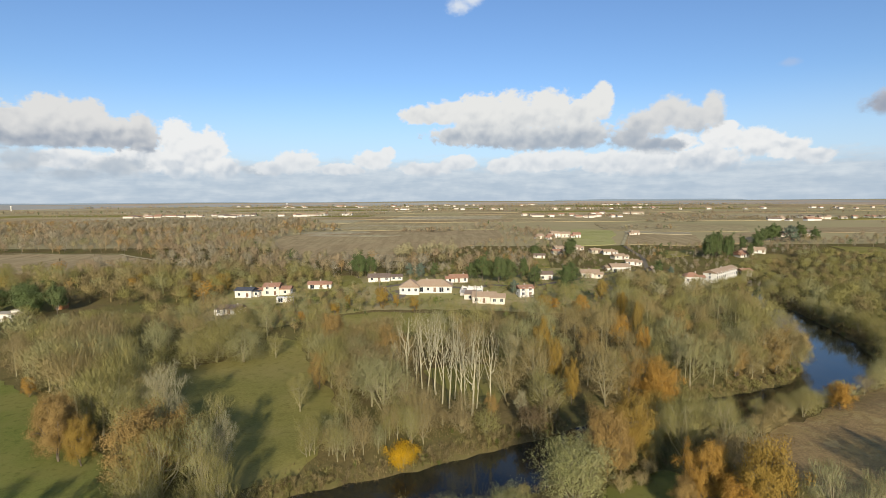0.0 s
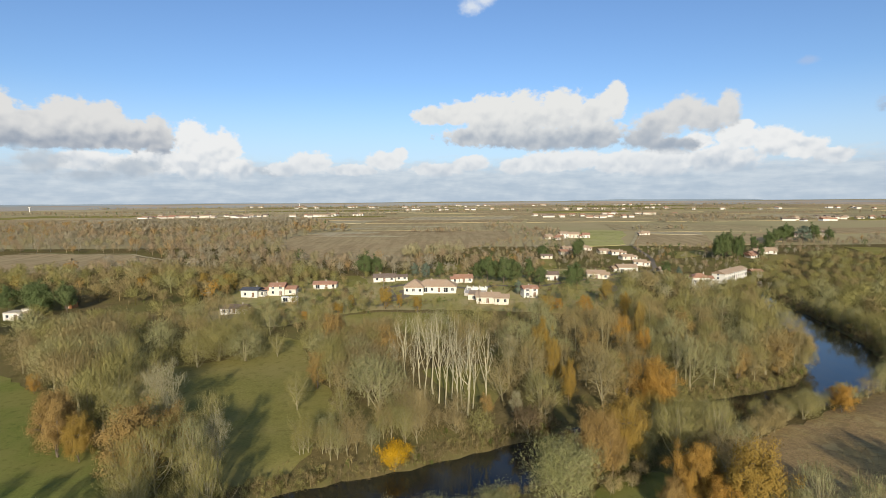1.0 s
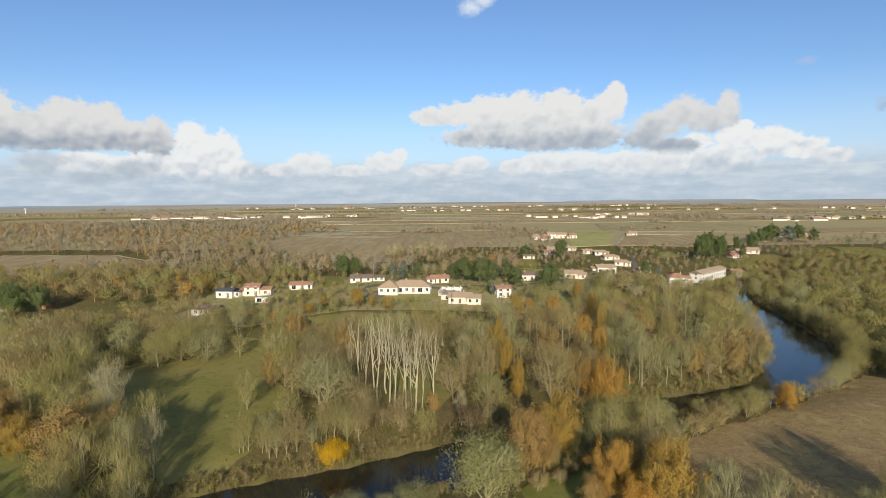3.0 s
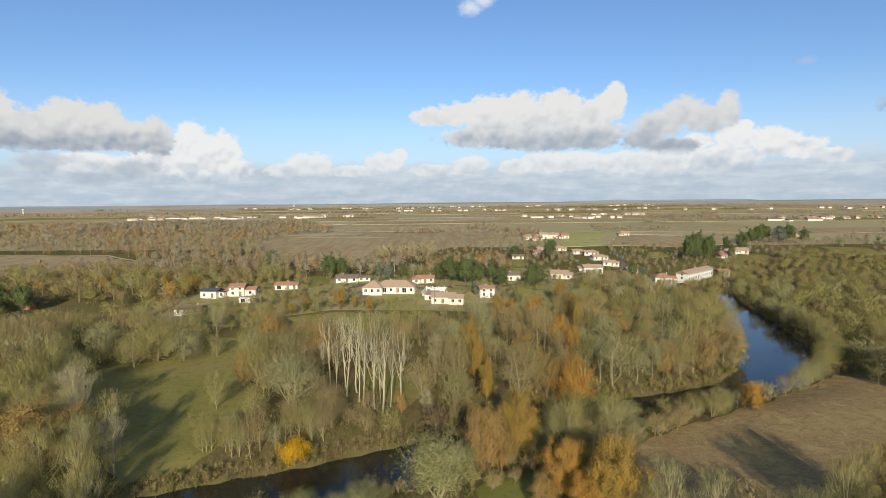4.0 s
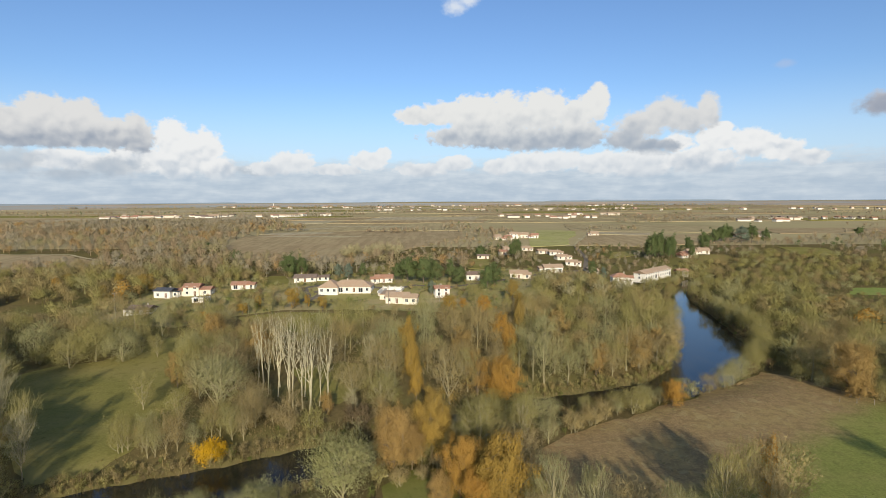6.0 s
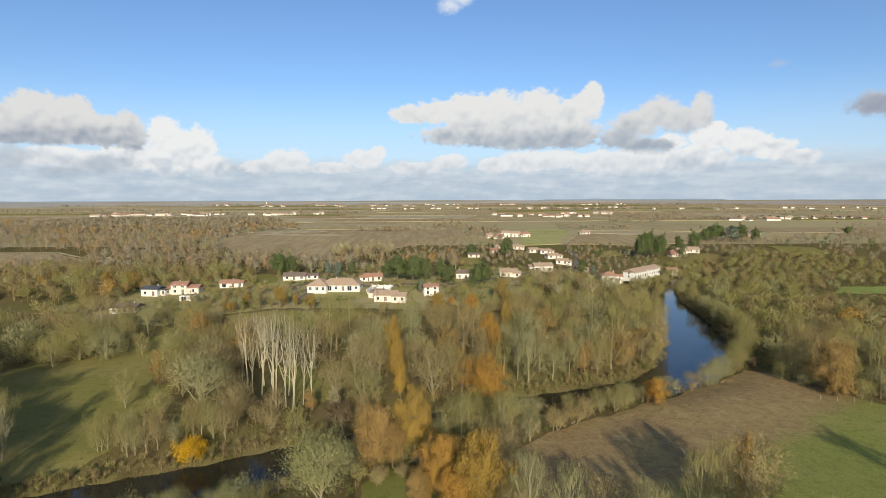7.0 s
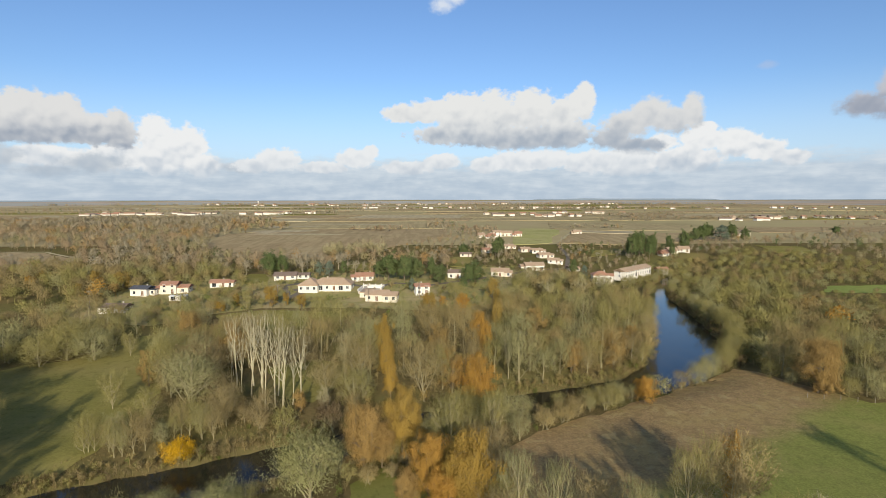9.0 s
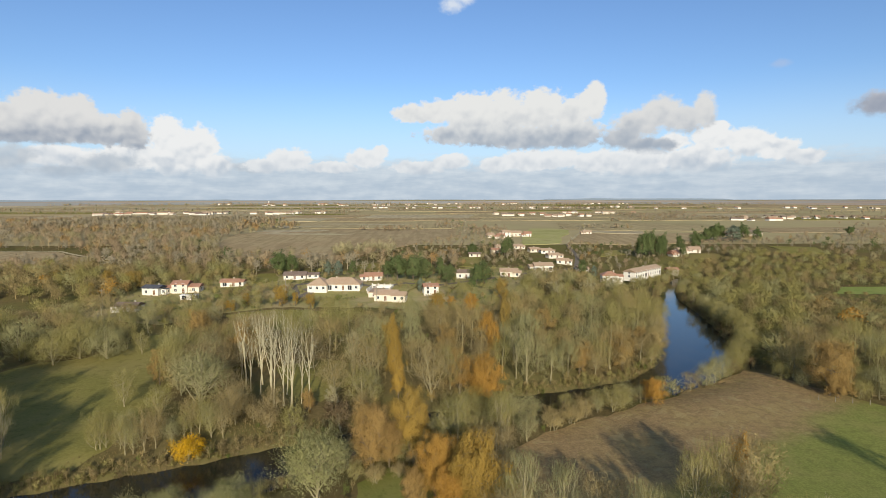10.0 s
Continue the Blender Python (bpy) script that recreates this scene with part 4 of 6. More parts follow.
def pylon(x, y, height):
    base = new("power_pylon")
    base.matrix_basis = pose(x, y, ground_z(x, y), 0, 0, 12)
    tagged(base, "grey steel lattice power pylon on the plain", "pylon", "far pylons")
    half = lambda z: 2.6 * (1 - z / height) + 0.5
    corners = ((-1, -1), (1, -1), (1, 1), (-1, 1))
    for sx, sy in corners:
        bm = bmesh.new()
        bar(bm, (2.9 * sx, 2.9 * sy, -0.3), (0.45 * sx, 0.45 * sy, height), 0.13)
        part("leg", bm_mesh("leg", bm, POST_GREY), base)
    bm = bmesh.new()
    for k in range(7):
        z0, z1 = height * k / 7, height * (k + 1) / 7
        for (ax, ay), (bx, by) in zip(corners, corners[1:] + corners[:1]):
            bar(bm, (half(z0) * ax, half(z0) * ay, z0), (half(z1) * bx, half(z1) * by, z1), 0.06)
    part("bracing", bm_mesh("bracing", bm, POST_GREY), base)
    for z, reach in ((0.70, 5.0), (0.82, 6.0), (0.94, 4.2)):
        bm = bmesh.new()
        for s in (-1, 1):
            bar(bm, (0, 0, height * z), (s * reach, 0, height * z), 0.10)
            bar(bm, (0, 0, height * (z + 0.04)), (s * reach, 0, height * z), 0.07)
        part("crossarm", bm_mesh("crossarm", bm, POST_GREY), base)


for x, y in ((133, 1174), (150, 1232)):
    pylon(x, y, 27.0)


# ---- trees ----
def tube(points, radii, sides, store):
    """Appends a tapered limb through the points to store = [verts, faces]."""
    verts, faces = store
    start = sum(len(v) for v in verts)
    pts = np.asarray(points, float)
    for i, (p, r) in enumerate(zip(pts, radii)):
        d = pts[min(i + 1, len(pts) - 1)] - pts[max(i - 1, 0)]
        d = d / (np.linalg.norm(d) + 1e-9)
        a = np.cross(d, (0.3, 0.9, 0.2))
        a /= np.linalg.norm(a) + 1e-9
        b = np.cross(d, a)
        t = np.arange(sides) * 2 * np.pi / sides
        verts.append(p + r * (np.cos(t)[:, None] * a + np.sin(t)[:, None] * b))
    for i in range(len(pts) - 1):
        for s in range(sides):
            q = start + i * sides
            faces.append((q + s, q + (s + 1) % sides, q + sides + (s + 1) % sides, q + sides + s))


def slivers(base, way, length, width, rng, facing):
    """Twigs: one long thin triangle each, from base along way."""
    n = len(base)
    side = np.cross(way, facing + rng.normal(size=(n, 3)) * 0.25)
    side /= np.linalg.norm(side, axis=1, keepdims=True) + 1e-9
    w = (width * rng.uniform(0.6, 1.4, n))[:, None]
    v = np.stack([base - side * w, base + side * w, base + way * (length * rng.uniform(0.6, 1.4, n))[:, None]], 1).reshape(-1, 3)
    return v, np.arange(3 * n).reshape(n, 3)


def clumps(centre, size, rng, facing, single=False):
    """Leaf sprays: a bent kite of two triangles each, turned roughly outwards."""
    n = len(centre)
    a = np.cross(facing + rng.normal(size=(n, 3)) * 0.45, rng.normal(size=(n, 3)))
    a /= np.linalg.norm(a, axis=1, keepdims=True)
    b = np.cross(a, facing + rng.normal(size=(n, 3)) * 0.3)
    b /= np.linalg.norm(b, axis=1, keepdims=True)
    s = (size * rng.uniform(0.55, 1.45, n))[:, None]
    if single:
        v = np.stack([centre - a * s, centre + a * s * 0.5 + b * s * 0.8, centre + a * s * 0.5 - b * s * 0.8], 1).reshape(-1, 3)
        return v, np.arange(3 * n).reshape(n, 3)
    up = np.cross(a, b) * s * 0.3
    v = np.stack([centre - a * s, centre - b * s * 0.6 + up, centre + a * s, centre + b * s * 0.6 - up * 0.3], 1).reshape(-1, 3)
    i = np.arange(n)[:, None] * 4
    return v, np.concatenate([i + [0, 1, 2], i + [0, 2, 3]])


def unit(a):
    return a / (np.linalg.norm(a, axis=1, keepdims=True) + 1e-9)


ROUGHEN, FLATTEN = 0.28, np.array([1.0, 1.0, 0.55])


def rounded(v, f, way):
    """Turns the pieces' faces and normals the crown's way out, so that a crown shades as one soft form."""
    side = np.cross(v[f[:, 1]] - v[f[:, 0]], v[f[:, 2]] - v[f[:, 0]])
    normal = np.zeros_like(v)
    for k in range(f.shape[1]):
        normal[f[:, k]] = way
    f = np.where((np.sum(side * way, 1) < 0)[:, None], f[:, ::-1], f)
    return f, normal


def tree_meshes(seed, height, spread, crown_from, style, twig_mat, bark_mat, twigs=2400, limbs=9, twig=(1.3, 0.045), lobes=26, trunks=1, egg=0.0, radius=None, up=0.75, hollow=0.45, gather=0.17, stray=0.8, stout=1.0, skirt=False, rise=0.35):
    """Trunk and crown of one tree, 1:1 in metres. style: 'twig' (bare), 'leaf' (autumn leaves), 'both'."""
    rng = np.random.default_rng(seed)
    store = [[], []]
    zc, half = (crown_from + 1) / 2 * height, (1 - crown_from) / 2 * height
    r0 = radius or height * 0.017
    ends = []
    for k in range(trunks):
        lean = rng.normal(size=2) * (0.035 if trunks == 1 else 0.16) * height
        foot = np.array([0, 0, -0.5]) + np.r_[rng.normal(size=2) * (0.0 if trunks == 1 else 0.35), 0]
        top = np.array([lean[0], lean[1], height * rng.uniform(0.8, 0.9)])
        mid = foot * 0.45 + top * 0.55 + np.r_[rng.normal(size=2) * 0.02 * height, 0]
        tube([foot, foot * 0.75 + mid * 0.25 + np.r_[rng.normal(size=2) * 0.01 * height, 0], mid, top], [r0 * 1.25, r0, r0 * 0.65, r0 * 0.15], 6, store)
        for j in range(limbs):
            f = crown_from * 0.8 + (0.9 - crown_from * 0.8) * (j + rng.uniform(0, 1)) / limbs
            p0 = foot + (top - foot) * f
            az = j * 2.4 + rng.uniform(-0.5, 0.5) + k
            z_end = min(height * 0.97, p0[2] + up * rng.uniform(0.5, 1.0) * (height - p0[2]))
            e = (z_end - zc) / half
            reach = spread * math.sqrt(max(0.08, 1 - e * e)) * (1 - egg * e) * rng.uniform(0.65, 0.95)
            p2 = np.array([top[0] * f + reach * math.cos(az), top[1] * f + reach * math.sin(az), z_end])
            p1 = (p0 + p2) / 2 + np.array([0, 0, -0.04 * height]) + rng.normal(size=3) * 0.02 * height
            r = (r0 * (1 - f) * 0.62 + r0 * 0.12) * stout
            tube([p0, p1, p2], [r, r * 0.6, r * 0.15], 4, store)
            ends.append(p2)
            for s in range(2):
                q = p1 + (p2 - p1) * rng.uniform(0.0, 0.6)
                w = p2 + rng.normal(size=3) * np.array([0.25, 0.25, 0.2]) * spread
                tube([q, (q + w) / 2 + rng.normal(size=3) * 0.02 * height, w], [r * 0.45, r * 0.3, r * 0.1], 3, store)
                ends.append(w)
    # lobes: points spread through the crown's outer part, uneven, round which twigs or leaves gather
    d = rng.normal(size=(lobes, 3))
    d /= np.linalg.norm(d, axis=1, keepdims=True)
    rad = rng.uniform(hollow, 1.0, lobes)[:, None] * rng.uniform(0.82, 1.1, lobes)[:, None]
    spots = d * rad
    if skirt or style == "leaf":
        spots[:, :2] *= np.where(spots[:, 2] < 0, 1 / np.sqrt(np.maximum(0.3, 1 - 0.8 * spots[:, 2] ** 2)), 1.0)[:, None]
    spots = np.column_stack([spots[:, :2] * spread * (1 - egg * spots[:, 2:3]), zc + spots[:, 2] * half * 0.97])
    spots = np.concatenate([spots, np.array(ends)])
    nodes = np.concatenate([np.array(ends), np.array([[0, 0, height * q] for q in (0.3, 0.45, 0.6, 0.75)])])
    for q in spots[:lobes]:
        low = nodes[nodes[:, 2] < q[2] + 0.1 * height]
        a = low[np.argmin(np.linalg.norm(low - q, axis=1))] if len(low) else np.array([0, 0, 0.2 * height])
        a = a * 0.7 + np.array([0, 0, a[2]]) * 0.3
        tube([a, q], [r0 * 0.26 * stout, r0 * 0.07 * stout], 3, store)
    own = rng.integers(0, len(spots), twigs)
    sig = spread * gather
    at = spots[own] + np.clip(rng.normal(size=(twigs, 3)), -1.7, 1.7) * np.array([sig, sig, sig * 0.9])
    at[:, 2] = np.maximum(at[:, 2], 0.25 + rng.uniform(0, 0.5, twigs))
    centre = np.array([0, 0, zc - 0.35 * half])
    out = at - centre
    out /= np.linalg.norm(out, axis=1, keepdims=True) + 1e-9
    soft = unit((out * 0.8 + unit(at - spots[own]) * 0.6) * FLATTEN + rng.normal(size=(twigs, 3)) * ROUGHEN)
    if style == "leaf":
        v, f = clumps(at, twig[0], rng, soft, len(twig) > 1)
    else:
        way_out = out + np.array([0, 0, rise]) + rng.normal(size=(twigs, 3)) * stray
        way_out /= np.linalg.norm(way_out, axis=1, keepdims=True)
        v, f = slivers(at - way_out * twig[0] * 0.5, way_out, twig[0], twig[1], rng, soft)
        if style == "both":
            n = twigs // 2
            v2, f2 = clumps(at[:n] + rng.normal(size=(n, 3)) * 0.3, 0.12, rng, soft[:n], True)
            v, f = np.concatenate([v, v2]), np.concatenate([f, f2 + len(v)])
    per = soft if len(f) == twigs else np.concatenate([soft, soft]) if len(f) == 2 * twigs else np.concatenate([soft, soft[:len(f) - twigs]])
    f, normal = rounded(v, f, per)
    return mesh_of("trunk", np.concatenate(store[0]), store[1], [bark_mat]), mesh_of("crown", v, f, [twig_mat], None, True, normal)


def tree(name, seed, label, group, height, *args, **kw):
    trunk_me, crown_me = tree_meshes(seed, height, *args, **kw)
    return {"name": name, "trunk": trunk_me, "crown": crown_me, "label": label, "group": group, "height": height}


PLANTED = []


def plant(kind, x, y, height, wide=1.0, turn=None, label=None, rng=random.Random(3), sink=0.0):
    s = height / kind["height"]
    base = new(kind["name"])
    base.matrix_basis = pose(x, y, ground_z(x, y) - sink, 0, 0, rng.uniform(0, 360) if turn is None else turn) @ Matrix.Diagonal((s * wide, s * wide, s, 1))
    part("trunk", kind["trunk"], base)
    part("crown", kind["crown"], base)
    PLANTED.append((x, y, 0.3 * height * wide))
    return tagged(base, label or kind["label"], "shrub" if "shrub" in kind["name"] else "tree", kind["group"])


ASH = [tree("bare_tree", 10 + i, "bare olive-grey tree with a dense fan of fine twigs", "bare trees of the riverside woods", 13, 5.2 + 0.4 * (i % 2), 0.08, "twig", m, BARK, 3500, 11, (0.95, 0.031), 52, hollow=0.5, egg=0.12) for i, m in enumerate((TWIG_OLIVE, TWIG_OLIVE, TWIG_GREY, TWIG_TAN, TWIG_OLIVE))]
BROWN = [tree("brown_tree", 20 + i, "brown bare tree with reddish twigs and few leaves", "brown trees of the riverside woods", 12, 5.0, 0.07, "both", m, BARK, 3000, 10, (0.9, 0.031), 44, hollow=0.5, egg=0.1) for i, m in enumerate((TWIG_BROWN, TWIG_TAN, TWIG_BROWN))]
SLIM = [tree("slender_tree", 30 + i, "slender bare tree with upswept pale twigs", "slender bare trees", 14, 2.9, 0.12, "twig", m, BARK, 1900, 10, (1.1, 0.028), 26, up=0.95) for i, m in enumerate((TWIG_OLIVE, TWIG_PALE, TWIG_TAN))]
POPLAR = [tree("poplar_tree", 40 + i, "tall bare poplar with a pale trunk", "pale poplars in the clearing", 20, 3.0, 0.38, "twig", TWIG_ASH, BARK_PALE, 240, 9, (1.2, 0.018), 8, up=0.9, gather=0.24, stout=1.2, radius=0.19) for i in range(4)]
WILLOW = [tree("willow_tree", 50 + i, "broad willow with pale grey-green twigs over the water", "willows on the river bank", 11, 5.0, 0.03, "both", LEAF_WILLOW, BARK, 9500, 9, (0.6, 0.026), 90, trunks=2, hollow=0.6, egg=0.15, skirt=True) for i in range(2)]
OAK_O = [tree("oak_tree", 60 + i, "autumn oak in full orange-brown leaf", "autumn oaks", 13, 4.8, 0.06, "leaf", m, BARK_DARK, 9000, 9, (0.155, 1), 60, hollow=0.45, gather=0.14, egg=0.1) for i, m in enumerate((LEAF_ORANGE, LEAF_GOLD, LEAF_RUSSET, LEAF_ORANGE))]
OAK_N = [tree("oak_tree", 160 + i, lab, "autumn oaks", 13, 4.8, 0.05, "leaf", m, BARK_DARK, 24000, 9, (0.115, 1), 110, hollow=0.35, gather=0.13, egg=0.12) for i, (m, lab) in enumerate(((LEAF_ORANGE, "near autumn oak in rusty orange leaf"), (LEAF_GOLD, "near autumn oak in golden olive leaf"), (LEAF_RUSSET, "near autumn oak in tan-brown withered leaf")))]
OAK_T = [tree("oak_tree", 70 + i, "tan-brown oak with withered leaves", "autumn oaks", 13, 4.6, 0.05, "leaf", m, BARK_DARK, 9000, 9, (0.15, 1), 60, hollow=0.45, gather=0.14, egg=0.12) for i, m in enumerate((LEAF_RUSSET, TWIG_TAN))]
YELLOW = [tree("shrub", 80, "bright yellow shrub at the water's edge", "yellow shrubs", 5, 2.9, 0.02, "leaf", LEAF_YELLOW, BARK, 5500, 6, (0.11, 1), 34, trunks=3, hollow=0.3, gather=0.2)]
SHRUB = [tree("shrub", 90 + i, lab, "shrubs of banks and gardens", 4, 2.2, 0.02, "both", m, BARK, 900, 6, (0.8, 0.035), 16, trunks=3, skirt=True) for i, (m, lab) in enumerate(((TWIG_BROWN, "low brown bare shrub"), (TWIG_OLIVE, "low olive bare shrub"), (LEAF_GREEN, "dull green garden shrub"), (TWIG_TAN, "low tan bare shrub"), (TWIG_DARK, "dark bare bramble shrub")))]
PINE = [tree("pine_tree", 100 + i, "dark green pine with a broad dense crown", "dark evergreens", 14, 5.0, 0.12, "leaf", NEEDLES, BARK_DARK, 8000, 8, (0.24, 1), 60, hollow=0.55, egg=0.1, gather=0.15) for i in range(2)]
CEDAR = [tree("conifer_tree", 110 + i, lab, "garden conifers", 13, 3.2, 0.04, "leaf", m, BARK_DARK, 4500, 9, (0.22, 1), 50, hollow=0.55, egg=0.55) for i, (m, lab) in enumerate(((NEEDLES, "dark green conical garden conifer"), (SPRUCE, "blue-grey conical garden spruce")))]
BUSHY = [tree("bushy_tree", 120 + i, "round bushy olive tree with twigs to the ground", "round bushy trees", 8, 4.4, 0.03, "twig", m, BARK, 6000, 9, (0.6, 0.024), 70, trunks=2, hollow=0.7, skirt=True, stout=0.6) for i, m in enumerate((TWIG_OLIVE, TWIG_GREY))]

ASH_NEAR = [tree("bare_tree", 150 + i, "tall bare tree with a dense haze of fine twigs", "bare trees of the riverside woods", 13, 5.2, 0.08, "twig", m, BARK, 7000, 13, (0.85, 0.020), 64, hollow=0.45, egg=0.12, gather=0.18, rise=0.5, stray=0.7) for i, m in enumerate((TWIG_OLIVE, TWIG_GREY, TWIG_OLIVE))]
ASH_LITE = [tree("bare_tree", 130 + i, "bare olive tree standing in the wood", "bare trees of the riverside woods", 12, 5.0, 0.08, "twig", m, BARK, 2900, 6, (1.0, 0.028), 17, stout=0.45, stray=0.6, hollow=0.55, egg=0.1, gather=0.2, rise=0.55) for i, m in enumerate((TWIG_OLIVE, TWIG_OLIVE, TWIG_TAN, TWIG_GREY))]
BROWN_LITE = [tree("brown_tree", 140 + i, "brown bare tree standing in the wood", "brown trees of the riverside woods", 12, 4.8, 0.08, "twig", m, BARK, 2900, 6, (1.0, 0.028), 17, stout=0.45, stray=0.6, hollow=0.55, gather=0.2, rise=0.55) for i, m in enumerate((TWIG_BROWN, TWIG_TAN))]
AIRY = [tree("bare_tree", 170 + i, "tall airy bare tree with long upswept limbs", "bare trees of the riverside woods", 15, 4.2, 0.15, "twig", m, BARK, 3300, 13, (1.0, 0.021), 44, radius=0.22, hollow=0.4, egg=0.05, gather=0.16, rise=0.8, stray=0.5, stout=1.1, up=0.95) for i, m in enumerate((TWIG_OLIVE, TWIG_GREY, TWIG_PALE))]
rng = random.Random(21)
